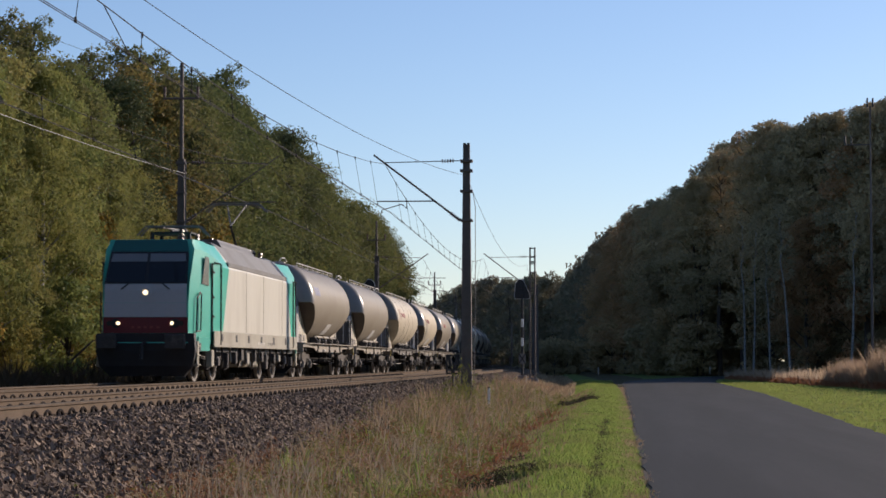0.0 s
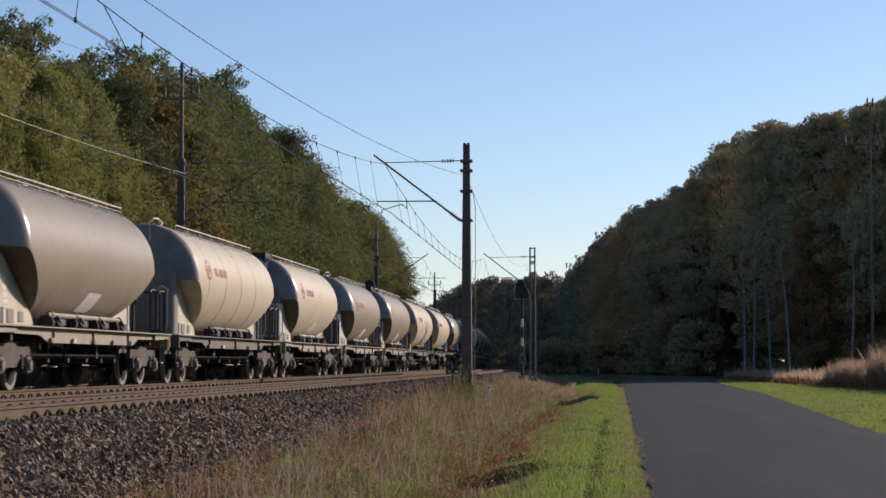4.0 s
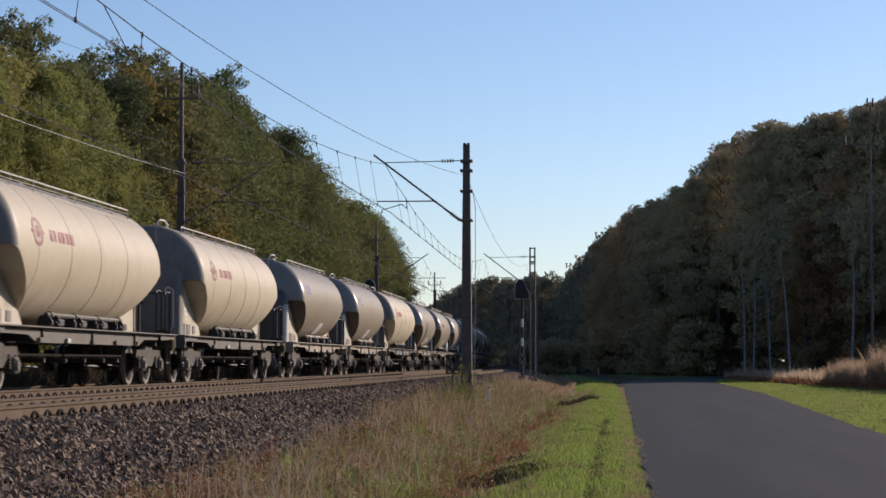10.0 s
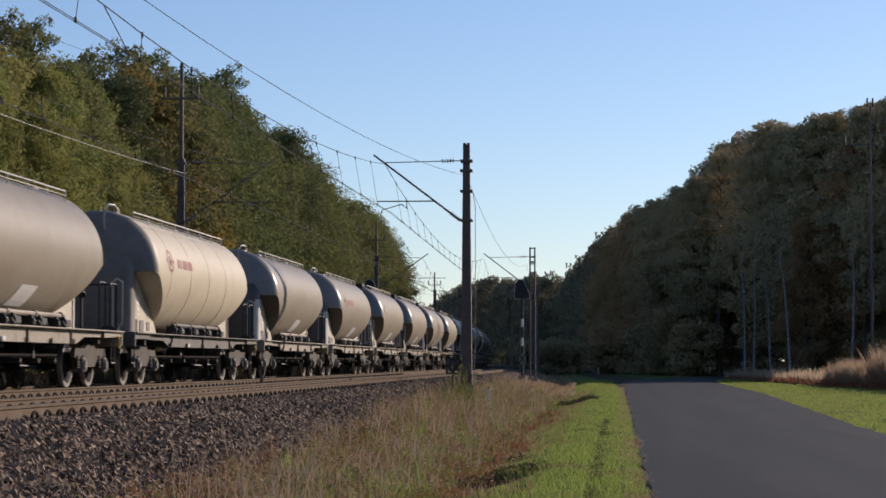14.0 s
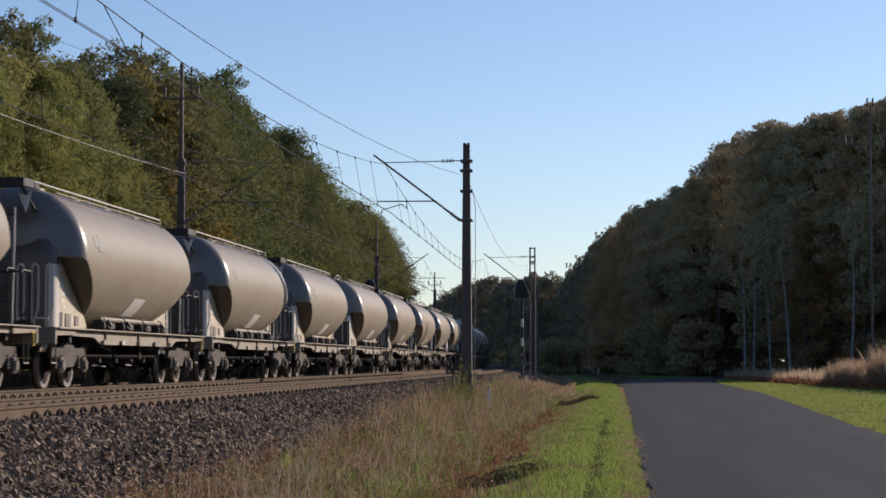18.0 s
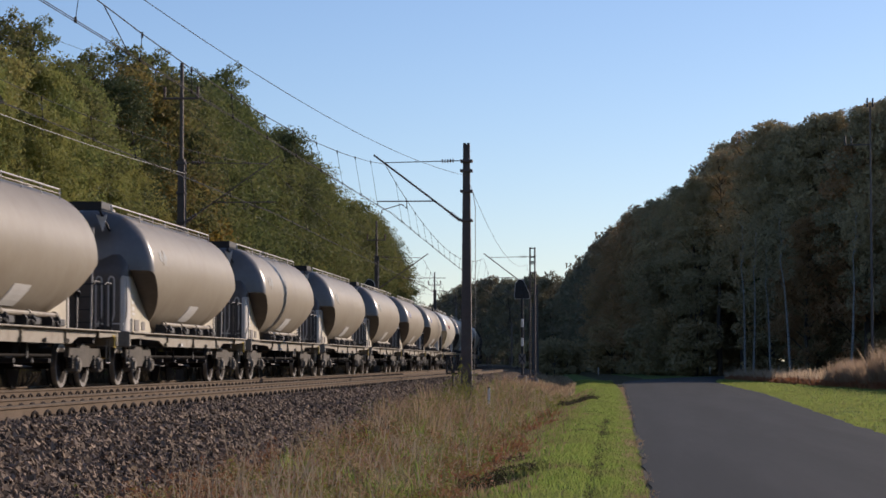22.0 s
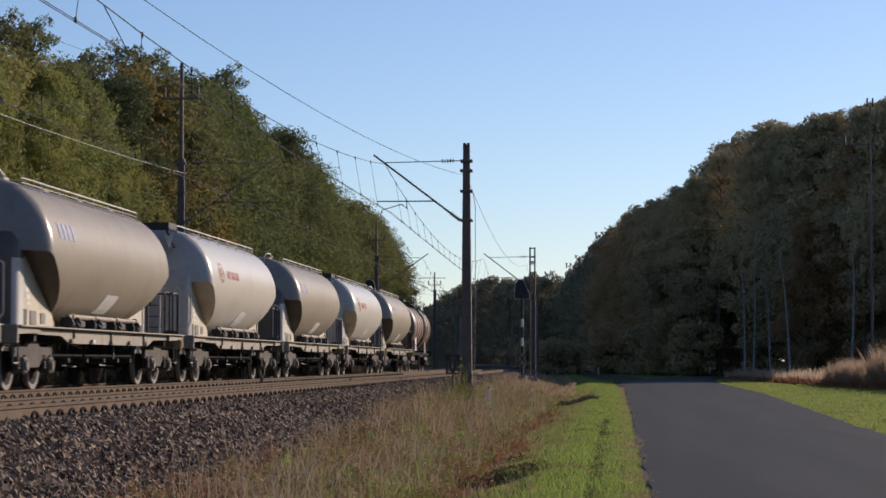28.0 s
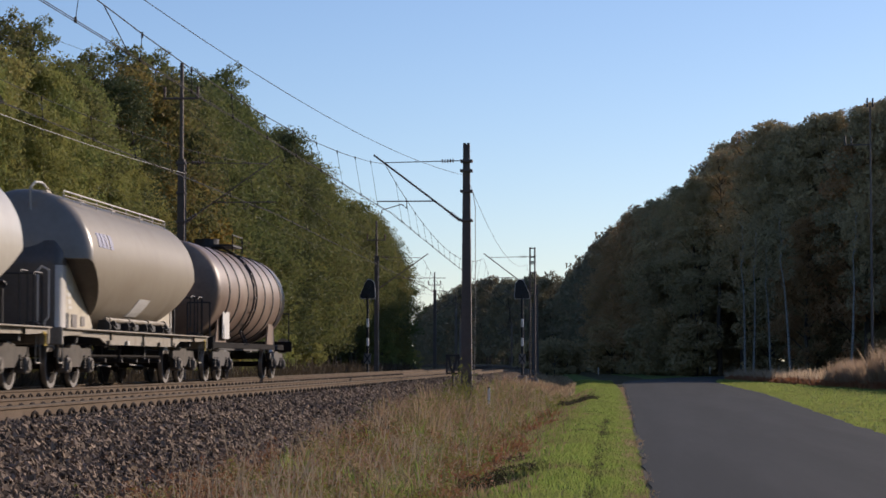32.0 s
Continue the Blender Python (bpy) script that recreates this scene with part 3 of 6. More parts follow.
for i, (s0, s1) in enumerate(zip(MAST_S[:-1], MAST_S[1:])):
    h0, h1 = ({74.0: 11.95, 142.0: 10.85}.get(v_, 10.3) for v_ in (s0, s1))
    for sx in (-0.58, 0.58):
        bm = bmesh.new()
        wire(bm, on_line(s0, FAR_MAST - sx, h0 - 0.85), on_line(s1, FAR_MAST - sx, h1 - 0.85), 0.9, 0.006, 14)
        part("feeder_wire", bm, M["wire"], feeder)
    bm = bmesh.new()
    wire(bm, on_line(s0, 5.12 if s0 > 50 else 8.6, 7.96 if s0 > 50 else 8.37), on_line(s1, 5.12 if s1 > 50 else 8.6, 7.96 if s1 > 50 else 8.37), 1.1, 0.007, 18)
    part("return_wire", bm, M["wire"], feeder)
    bm = bmesh.new()
    wire(bm, on_line(s0, FAR_MAST - 0.15, 8.1), on_line(s1, FAR_MAST - 0.15, 8.1), 0.58, 0.011 if s1 < 80 else 0.006, 14)
    part("return_wire", bm, M["cable"] if s1 < 80 else M["wire"], feeder)


# ---- signals ----
def signal(s, left, flip, label):
    ob = thing("railway_signal", label, "railway signal", "railway signals", Matrix.Translation(on_line(s, left, 0.55)))
    bm = bmesh.new()
    tube(bm, (0, 0, 0), (0, 0, 5.3), 0.075, 0.07, 10)
    part("mast_tube", bm, M["black"], ob)
    for z0, z1 in ((2.0, 2.5), (3.15, 3.65)):
        bm = bmesh.new()
        tube(bm, (0, 0, z0), (0, 0, z1), 0.082, 0.082, 10)
        part("white_band", bm, M["white"], ob, "white painted band")
    bm = bmesh.new()
    pts = [(-0.42, 0, 4.15), (0.42, 0, 4.15), (0.46, 0, 4.35), (0.12, 0, 5.15), (0.02, 0, 5.28), (-0.22, 0, 5.28), (-0.40, 0, 5.05), (-0.46, 0, 4.3)]
    pts = [(flip * a, b, c + 0.72) for a, b, c in pts]
    plate(bm, pts, 0.05, (0, 1, 0))
    bmesh.ops.recalc_face_normals(bm, faces=bm.faces)
    part("backboard", bm, M["black"], ob, "black backing board")
    bm = bmesh.new()
    plate(bm, [(a * 1.06, 0.03, 5.44 + (c - 5.44) * 1.06) for a, b, c in pts], 0.02, (0, 1, 0))
    bmesh.ops.recalc_face_normals(bm, faces=bm.faces)
    part("rim", bm, M["white"], ob, "pale rim of the board")
    for z in (5.17, 5.57):
        bm = bmesh.new()
        tube(bm, (-0.06 * flip, -0.02, z), (-0.06 * flip, -0.24, z + 0.02), 0.12, 0.13, 12)
        part("lamp_hood", bm, M["black"], ob)
    bm = bmesh.new()
    path(bm, [(-0.24, 0, 4.86), (-0.14, 0.05, 4.5), (0.14, 0.05, 4.5), (0.24, 0, 4.86)], 0.02)
    part("bracket", bm, M["pole_light"], ob)
    bm = bmesh.new()
    box(bm, (0, -0.09, 1.25), (0.42, 0.03, 0.62), bevel=0.005)
    part("identity_plate", bm, M["pole_light"], ob, "pale plate with a dark cross")
    for a in (-1, 1):
        bm = bmesh.new()
        box(bm, (0, -0.115, 1.25), (0.07, 0.015, 0.72), pose(0, 0, 0, 0, a * 34, 0))
        part("cross_bar", bm, M["black"], ob)
    bm = bmesh.new()
    box(bm, (0, 0, 0.0), (0.5, 0.5, 0.5), bevel=0.03)
    part("footing", bm, M["pole_light"], ob)
    return ob


signal(130, 15.0 - bend(130), -1, "black railway signal on a banded mast beside the far track")
signal(131, 5.75 - bend(131), 1, "black railway signal on a banded mast beside the near track")


# ---- train ----
def travelled(t):
    return 12.985 * t + 0.03595 * t * t


def on_track(s, length):
    """The pose of a vehicle whose front buffers stand s metres ahead on the far track."""
    a, b = on_line(s + length * 0.18, FAR_C), on_line(s + length * 0.82, FAR_C)
    d = (b - a).normalized()
    turn = math.atan2(-d.x, d.y)
    p = a - d * length * 0.18
    return pose(p.x, p.y, RAIL, 0, 0, math.degrees(turn))


def wheelset(parent, y, r=0.46):
    bm = bmesh.new()
    for sx in (-1, 1):
        x = sx * 0.7525
        tube(bm, (x - sx * 0.065, 0, 0), (x - sx * 0.035, 0, 0), r + 0.03, r + 0.03, 28)
        tube(bm, (x - sx * 0.035, 0, 0), (x + sx * 0.06, 0, 0), r, r - 0.004, 28)
        tube(bm, (x + sx * 0.05, 0, 0), (x + sx * 0.068, 0, 0), r - 0.055, r - 0.12, 28)
        tube(bm, (x, 0, 0), (x + sx * 0.12, 0, 0), 0.16, 0.12, 14)
        for k in range(3):
            a = k * 2.094
            box(bm, (x + sx * 0.07, 0.24 * math.cos(a), 0.24 * math.sin(a)), (0.02, 0.07, 0.07))
    tube(bm, (-0.95, 0, 0), (0.95, 0, 0), 0.08, 0.08, 10)
    for f in bm.faces:
        c = f.calc_center_median()
        if abs(math.hypot(c.y, c.z) - r) < 0.012:
            f.material_index = 1
        elif abs(abs(c.x) - 0.8125) < 0.004 and math.hypot(c.y, c.z) < 0.01:
            f.material_index = 2
    ob = part("wheelset", bm, [M["wheel"], M["tread"], M["rim"]], parent)
    ob.location = (0, y, r)
    return ob


def bogie(parent, y, base=1.8, wheel_r=0.46, iron=None):
    """A two-axle bogie: side frames with axle boxes, springs and brake gear; the wheelsets turn."""
    iron = iron or M["bogie"]
    bg = part("bogie", bogie_bolster(), iron, parent)
    bg.location = (0, y, 0)
    for sx in (-1, 1):
        bm = bmesh.new()
        h = base / 2
        prof = [(-h - 0.42, 0.62), (-h - 0.35, 0.80), (-0.45, 0.80), (-0.30, 0.86), (0.30, 0.86), (0.45, 0.80), (h + 0.35, 0.80), (h + 0.42, 0.62), (h + 0.22, 0.60), (h - 0.25, 0.60), (0.35, 0.42), (-0.35, 0.42), (-h + 0.25, 0.60), (-h - 0.22, 0.60)]
        plate(bm, [(sx * 1.02, a, b) for a, b in prof], 0.10, (1, 0, 0))
        bmesh.ops.recalc_face_normals(bm, faces=bm.faces)
        part("side_frame", bm, iron, bg)
        for a in (-h, h):
            bm = bmesh.new()
            box(bm, (sx * 1.06, a, 0.46), (0.24, 0.30, 0.30), bevel=0.03)
            tube(bm, (sx * 1.16, a, 0.46), (sx * 1.21, a, 0.46), 0.12, 0.10, 12)
            part("axle_box", bm, M["axle"] if iron == M["bogie"] else iron, bg)
            for o in (-0.21, 0.21):
                bm = bmesh.new()
                for k in range(5):
                    tube(bm, (sx * 1.06, a + o, 0.40 + 0.055 * k), (sx * 1.06, a + o, 0.435 + 0.055 * k), 0.07, 0.055, 8)
                part("spring", bm, iron, bg)
            bm = bmesh.new()
            box(bm, (sx * 0.75, a + (0.56 if a < 0 else -0.56), 0.45), (0.09, 0.07, 0.36), bevel=0.01)
            part("brake_block", bm, M["black"], bg)
    for a in (-base / 2, base / 2):
        wheelset(bg, a, wheel_r)
    return bg


def bogie_bolster():
    bm = bmesh.new()
    box(bm, (0, 0, 0.72), (2.0, 0.42, 0.22), bevel=0.03)
    tube(bm, (0, 0, 0.80), (0, 0, 0.92), 0.3, 0.26, 14)
    return bm


R, AXIS = 1.42, 2.60


def tank_shell(y0, y1):
    """A lying silo tank between its two knuckles: shallow dished upper ends, lower ends cut back by a plane slope to the outlets."""
    kr, deep, slope = 0.20, 0.56, 2.3
    end = []
    for k in range(15):
        a = 0.03 + k / 14 * (math.pi / 2 - 0.03)
        end.append((y0 + kr - deep * math.cos(a), math.sin(a)))
    body = [(y0 + kr + (slope - kr) * k / 14, 1.0) for k in range(1, 15)] + [(y0 + slope + 0.33, 1.0)]
    mid = [(y0 + 2.63 + (y1 - y0 - 5.26) * k / 4, 1.0) for k in range(1, 4)]
    half = end + body
    rings = []
    for y, k in half + mid + [(y0 + y1 - y, r) for y, r in half[::-1]]:
        d = max(0.0, min(y - y0, y1 - y))
        low = math.asin(min(1.0, (d / 1.85) / (R * k))) if k > 0.9 else 0.0
        ring = [(math.cos(math.pi * i / 28), math.sin(math.pi * i / 28)) for i in range(29)]
        left = [(-math.cos(low * i / 9), -math.sin(low * i / 9)) for i in range(1, 10)]
        cx, cz = math.cos(low), -math.sin(low)
        chord = [(cx * (-1 + 2 * i / 8), cz) for i in range(1, 8)]
        right = [(math.cos(low * i / 9), -math.sin(low * i / 9)) for i in range(9, 0, -1)]
        rings.append([Vector((R * k * c, y, AXIS + R * k * z)) for c, z in ring + left + chord + right])
    bm = bmesh.new()
    loft(bm, rings)
    bmesh.ops.remove_doubles(bm, verts=bm.verts, dist=0.003)
    bmesh.ops.dissolve_degenerate(bm, edges=bm.edges, dist=0.001)
    bmesh.ops.recalc_face_normals(bm, faces=bm.faces)
    bm.normal_update()
    # upper ends and sloped undersides get their own, shade-darkened colours
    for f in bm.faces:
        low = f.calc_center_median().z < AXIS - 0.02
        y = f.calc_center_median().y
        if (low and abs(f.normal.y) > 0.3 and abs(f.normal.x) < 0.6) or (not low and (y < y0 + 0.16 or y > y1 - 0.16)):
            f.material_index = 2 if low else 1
    return bm


def curved_patch(z0, z1, y0, y1, lean=0.0, off=0.008, n=4):
    """A thin sheet laid on the right flank of the tank."""
    bm = bmesh.new()
    rings = []
    for k in range(n + 1):
        z = z0 + (z1 - z0) * k / n
        a = math.asin(max(-1, min(1, (z - AXIS) / R)))
        x, xo = R * math.cos(a), off
        sh = lean * (z - z0)
        rings.append([Vector((x - 0.003, y0 + sh, z)), Vector((x + xo, y0 + sh, z + xo * math.sin(a))), Vector((x + xo, y1 + sh, z + xo * math.sin(a))), Vector((x - 0.003, y1 + sh, z))])
    loft(bm, rings)
    bmesh.ops.recalc_face_normals(bm, faces=bm.faces)
    return bm


def silo_wagon(label, length, light, platform, logo, paint=None):
    w = thing("silo_wagon", label, "freight wagon", "silo wagons of the train")
    L = length
    y0, y1 = 2.50, L - 2.65
    skin = paint or (M["tank_light"] if light else M["tank"])
    fr = M["under_beige"] if light and not paint else M["frame"]
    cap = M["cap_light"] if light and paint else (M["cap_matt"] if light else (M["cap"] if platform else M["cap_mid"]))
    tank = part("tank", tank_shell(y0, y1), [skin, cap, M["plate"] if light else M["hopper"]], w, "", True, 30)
    # underframe
    for sx in (-1, 1):
        bm = bmesh.new()
        web = [(1.0, 1.15), (L - 1.0, 1.15), (L - 1.0, 1.04), (L - 3.7, 1.02), (L - 4.3, 0.88), (4.5, 0.88), (3.9, 1.02), (1.0, 1.04)]
        plate(bm, [(sx * 1.24, y, z) for y, z in web], 0.03, (1, 0, 0))
        bmesh.ops.recalc_face_normals(bm, faces=bm.faces)
        for k in range(3):
            box(bm, (sx * 1.275, 4.8 + (L - 9.6) * k / 2, 1.01), (0.05, 0.03, 0.24))
        part("solebar", bm, fr, w)
        bm = bmesh.new()
        box(bm, (sx * 1.22, L / 2, 1.165), (0.34, L - 1.3, 0.03), bevel=0.006)
        part("deck_flange", bm, fr, w)
        for ya in (0.68, L - 2.2):
            bm = bmesh.new()
            plate(bm, [(sx * 1.30, ya, 1.02), (sx * 1.30, ya, 1.15), (sx * 1.30, ya + 1.5, 1.15), (sx * 1.30, ya + 1.5, 1.06)], 0.03, (1, 0, 0))
            part("end_gusset", bm, fr, w)
        for k in range(5):
            bm = bmesh.new()
            box(bm, (sx * 1.30, 4.6 + (L - 9.2) * k / 4, 0.93), (0.05, 0.20, 0.09), bevel=0.008)
            part("solebar_bracket", bm, M["card"] if k == 1 else fr, w)
    for y, sg in ((0.62, -1), (L - 0.62, 1)):
        bm = bmesh.new()
        box(bm, (0, y, 1.02), (2.65, 0.12, 0.34), bevel=0.02)
        part("headstock", bm, fr, w)
        for x in (-0.875, 0.875):
            bm = bmesh.new()
            tube(bm, (x, y, 1.05), (x, y + sg * 0.34, 1.05), 0.12, 0.10, 12)
            tube(bm, (x, y + sg * 0.34, 1.05), (x, y + sg * 0.58, 1.05), 0.075, 0.075, 10)
            tube(bm, (x, y + sg * 0.57, 1.05), (x, y + sg * 0.61, 1.05), 0.26, 0.24, 16)
            part("buffer", bm, M["black"], w)
        bm = bmesh.new()
        path(bm, [(0, y, 1.0), (0, y + sg * 0.45, 0.95), (0, y + sg * 0.5, 0.72)], 0.04)
        part("coupling", bm, M["black"], w)
    # floor and cross members
    bm = bmesh.new()
    box(bm, (0, L / 2, 1.00), (0.55, L - 1.4, 0.22), bevel=0.02)
    for k in range(6):
        box(bm, (0, 2.2 + (L - 4.4) * k / 5, 0.98), (2.4, 0.10, 0.16))
    part("centre_sill", bm, M["black"], w)
    # end walls and side plates that carry the tank
    for end in (0, 1):
        fy = (lambda v: v) if end == 0 else (lambda v: L - 2.3 - 0.55 * (v - 0.85))
        bm = bmesh.new()
        rings = []
        for z, hw, yf, yb in ((1.17, 0.90, 2.06, 2.45), (2.45, 0.90, 2.06, 2.50), (2.58, 0.91, 2.07, 2.52), (2.72, 0.90, 2.12, 2.54), (2.95, 0.80, 2.20, 2.54)):
            c = 0.20
            ring = [Vector((sx * hw - sx * c + sx * c * math.sin(a), fy(yf + c - c * math.cos(a)), z)) for sx, q in ((-1, 1), (1, 0)) for a in [(math.pi / 2) * (k / 4 if not q else 1 - k / 4) for k in range(5)]]
            rings.append(ring + [Vector((hw, fy(yb), z)), Vector((-hw, fy(yb), z))])
        loft(bm, rings)
        bmesh.ops.recalc_face_normals(bm, faces=bm.faces)
        # on grey wagons the pale corner and side faces paint in a highlight
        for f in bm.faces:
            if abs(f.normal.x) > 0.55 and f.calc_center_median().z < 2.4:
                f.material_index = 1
        part("end_wall", bm, [cap if light else M["wall_shade"], cap if light else M["galvanised"]], w, "end wall darkened for shade", True, 50)
        for sx in (-1, 1):
            bm = bmesh.new()
            top = (lambda v: v) if end == 0 else (lambda v: y0 + y1 - v)
            plate(bm, [(sx * 0.86, fy(2.4), 1.17), (sx * 0.86, fy(2.4), 2.52), (sx * 0.86, top(2.60), 2.545), (sx * 0.86, top(4.6), 1.43), (sx * 0.86, top(4.9), 1.17)], 0.03, (1, 0, 0))
            bmesh.ops.recalc_face_normals(bm, faces=bm.faces)
            part("side_plate", bm, M["plate"], w)
        if end == 0:
            for k, (yy, zz, a, b) in enumerate(((2.75, 2.02, 0.20, 0.09), (2.8, 1.88, 0.28, 0.08), (2.85, 1.74, 0.24, 0.09), (2.9, 1.62, 0.30, 0.06))):
                bm = bmesh.new()
                box(bm, (0.879, yy, zz), (0.006, a, b))
                part("data_panel", bm, M["card"], w)
            for yy, a, b in ((2.6, 0.28, 0.30), (3.2, 0.42, 0.26), (3.9, 0.30, 0.2)):
                bm = bmesh.new()
                box(bm, (0.886, yy, 1.36), (0.02, a, b), bevel=0.004)
                part("data_panel", bm, M["black"] if yy < 3.0 else M["pole_light"], w)
    # outlets and discharge pipe
    for k in range(4):
        yy = L / 2 - 2.7 + 1.8 * k
        bm = bmesh.new()
        tube(bm, (0.0, yy, 1.38), (0.0, yy, 1.05), 0.42, 0.16, 14)
        part("outlet_cone", bm, skin, w)
        bm = bmesh.new()
        tube(bm, (1.02, yy - 0.16, 1.27), (1.02, yy + 0.22, 1.27), 0.11, 0.11, 10)
        tube(bm, (1.06, yy + 0.3, 1.27), (1.06, yy + 0.36, 1.27), 0.17, 0.17, 10)
        tube(bm, (1.06, yy - 0.22, 1.27), (1.06, yy - 0.17, 1.27), 0.15, 0.15, 10)
        box(bm, (1.12, yy + 0.62, 1.28), (0.14, 0.34, 0.14), bevel=0.02)
        path(bm, [(1.12, yy + 0.05, 1.36), (1.2, yy + 0.05, 1.30), (1.2, yy + 0.28, 1.22)], 0.025)
        path(bm, [(0.9, yy, 1.40), (1.08, yy + 0.1, 1.30), (1.12, yy + 0.3, 1.20)], 0.03)
        part("valve", bm, M["black"], w)
    bm = bmesh.new()
    tube(bm, (1.08, L / 2 - 2.9, 1.42), (1.08, L / 2 + 3.3, 1.42), 0.05, 0.05, 10)
    for k in range(4):
        tube(bm, (1.08, L / 2 - 2.7 + 1.9 * k, 1.42), (1.08, L / 2 - 2.62 + 1.9 * k, 1.42), 0.075, 0.075, 10)
    part("discharge_pipe", bm, fr, w)
    # roof handrail and hatches
    bm = bmesh.new()
    ya, yb = (0.95 if platform else 2.6), L - 3.5
    path(bm, [(0.80, ya, 3.82), (0.80, ya, 3.94), (0.80, ya + 0.06, 3.97), (0.80, yb - 0.05, 3.97), (0.80, yb, 3.92), (0.80, yb, 3.74)], 0.018)
    for k in range(1, 7):
        yy = max(2.4, ya) + (yb - max(2.4, ya)) * k / 7
        tube(bm, (0.80, yy, 3.74), (0.80, yy, 3.97), 0.014)
    part("handrail", bm, M["galvanised"], w)
    bm = bmesh.new()
    path(bm, [(0.80, max(2.5, ya), 3.88), (0.80, yb, 3.88)], 0.016)
    part("lower_rail", bm, fr, w)
    for k in range(4):
        bm = bmesh.new()
        yy = 3.6 + (L - 7.2) * k / 3
        tube(bm, (0, yy, 3.96), (0, yy, 4.06), 0.28, 0.26, 14)
        part("hatch", bm, fr, w)
    # front ladder / platform
    if platform:
        bm = bmesh.new()
        box(bm, (0.0, 1.35, 4.02), (1.2, 1.1, 0.05))
        box(bm, (0.0, 0.81, 3.95), (1.2, 0.04, 0.20))
        box(bm, (0.6, 1.35, 3.95), (0.04, 1.1, 0.20))
        box(bm, (-0.6, 1.35, 3.95), (0.04, 1.1, 0.20))
        for x in (-0.5, 0.5):
            path(bm, [(x * 0.9, 1.3, 3.9), (x * 0.9, 2.55, 3.4)], 0.03)
        part("top_platform", bm, M["black"], w)
        bm = bmesh.new()
        for x in (0.02, 0.34):
            tube(bm, (x, 1.06, 1.17), (x, 1.20, 3.84 if x < 0.2 else 3.5), 0.022)
        part("ladder", bm, M["galvanised"], w, "bright ladder stiles")
        bm = bmesh.new()
        for k in range(8):
            tube(bm, (0.02, 1.07 + 0.015 * k, 1.4 + 0.28 * k), (0.34, 1.07 + 0.015 * k, 1.4 + 0.28 * k), 0.012)
        part("rung", bm, M["black"], w)
        bm = bmesh.new()
        plate(bm, [(0.40, 1.19, 3.80), (0.56, 1.19, 3.72), (0.66, 1.19, 3.82), (0.56, 1.19, 3.40)], 0.01, (0, 1, 0))
        part("mark", bm, M["white"], w, "white arrow mark")
        for x in (0.46, 0.74, 1.02):
            bm = bmesh.new()
            path(bm, [(x, 1.0, 1.17), (x, 1.0, 2.32), (x + 0.02, 1.0, 2.38), (x + 0.065, 1.0, 2.405), (x + 0.11, 1.0, 2.38), (x + 0.13, 1.0, 2.32), (x + 0.13, 1.0, 1.55), (x + 0.05, 1.0, 1.32), (x + 0.05, 1.0, 1.17)], 0.019)
            part("grab_rail", bm, M["galvanised"], w)
        for x in (0.52, 0.98):
            bm = bmesh.new()
            box(bm, (x, 0.90, 1.36), (0.24, 0.05, 0.03))
            part("step_edge", bm, M["card"], w, "pale step edge")
    else:
        bm = bmesh.new()
        pts = [(0.20, 2.38, 3.45), (0.22, 2.22, 3.75), (0.26, 2.1, 4.0), (0.32, 2.2, 4.12), (0.38, 2.5, 4.13), (0.42, 2.8, 4.02)]
        path(bm, pts, 0.024)
        part("grab_rail", bm, M["card"], w)
        bm = bmesh.new()
        path(bm, [(0.72, 1.0, 1.17), (0.72, 1.0, 2.3), (0.80, 1.0, 2.38), (0.94, 1.0, 2.3), (0.94, 1.0, 1.4), (0.86, 1.0, 1.3), (0.86, 1.0, 1.17)], 0.022)
        part("ladder", bm, M["galvanised"], w)
    bm = bmesh.new()
    box(bm, (0, 1.45, 1.17), (2.1, 1.6, 0.04))
    part("front_platform", bm, M["bogie"], w)
    # rear end platform with its railings
    bm = bmesh.new()
    box(bm, (0, L - 1.55, 1.17), (2.5, 1.75, 0.04))
    part("rear_platform", bm, M["bogie"], w)
    for x in (-1.22, 1.22):
        for ya_, yb_ in ((L - 2.3, L - 1.75), (L - 1.35, L - 0.75)):
            bm = bmesh.new()
            path(bm, [(x, ya_, 1.18), (x, ya_, 2.12), (x, ya_ + 0.06, 2.18), (x, yb_ - 0.06, 2.18), (x, yb_, 2.12), (x, yb_, 1.18)], 0.020)
            part("railing", bm, M["black"], w)
    bm = bmesh.new()
    path(bm, [(-1.2, L - 0.72, 1.18), (-1.2, L - 0.72, 2.18), (1.2, L - 0.72, 2.18), (1.2, L - 0.72, 1.18)], 0.020)
    part("railing", bm, M["black"], w)
    bm = bmesh.new()
    tube(bm, (0.55, L - 1.1, 1.2), (0.55, L - 1.1, 1.95), 0.03)
    tube(bm, (0.55, L - 1.13, 1.95), (0.55, L - 1.09, 1.98), 0.09, 0.09, 12)
    part("brake_wheel", bm, M["black"], w)
    for yy in (0.75, L - 1.1):
        for x in (-1.2, 1.2):
            bm = bmesh.new()
            path(bm, [(x, yy, 1.0), (x, yy, 0.5), (x + 0.001, yy + 0.3, 0.5), (x, yy + 0.3, 1.0)], 0.018)
            part("step", bm, fr, w)
    # brake gear under the frame
    bm = bmesh.new()
    tube(bm, (-0.3, L / 2 - 0.5, 0.75), (-0.3, L / 2 + 0.5, 0.75), 0.2, 0.2, 14)
    part("air_tank", bm, M["black"], w)
    bm = bmesh.new()
    box(bm, (0.7, L / 2 + 1.2, 0.78), (0.3, 0.5, 0.3), bevel=0.03)
    path(bm, [(0.9, 4.2, 0.65), (0.9, L - 4.5, 0.65)], 0.03)
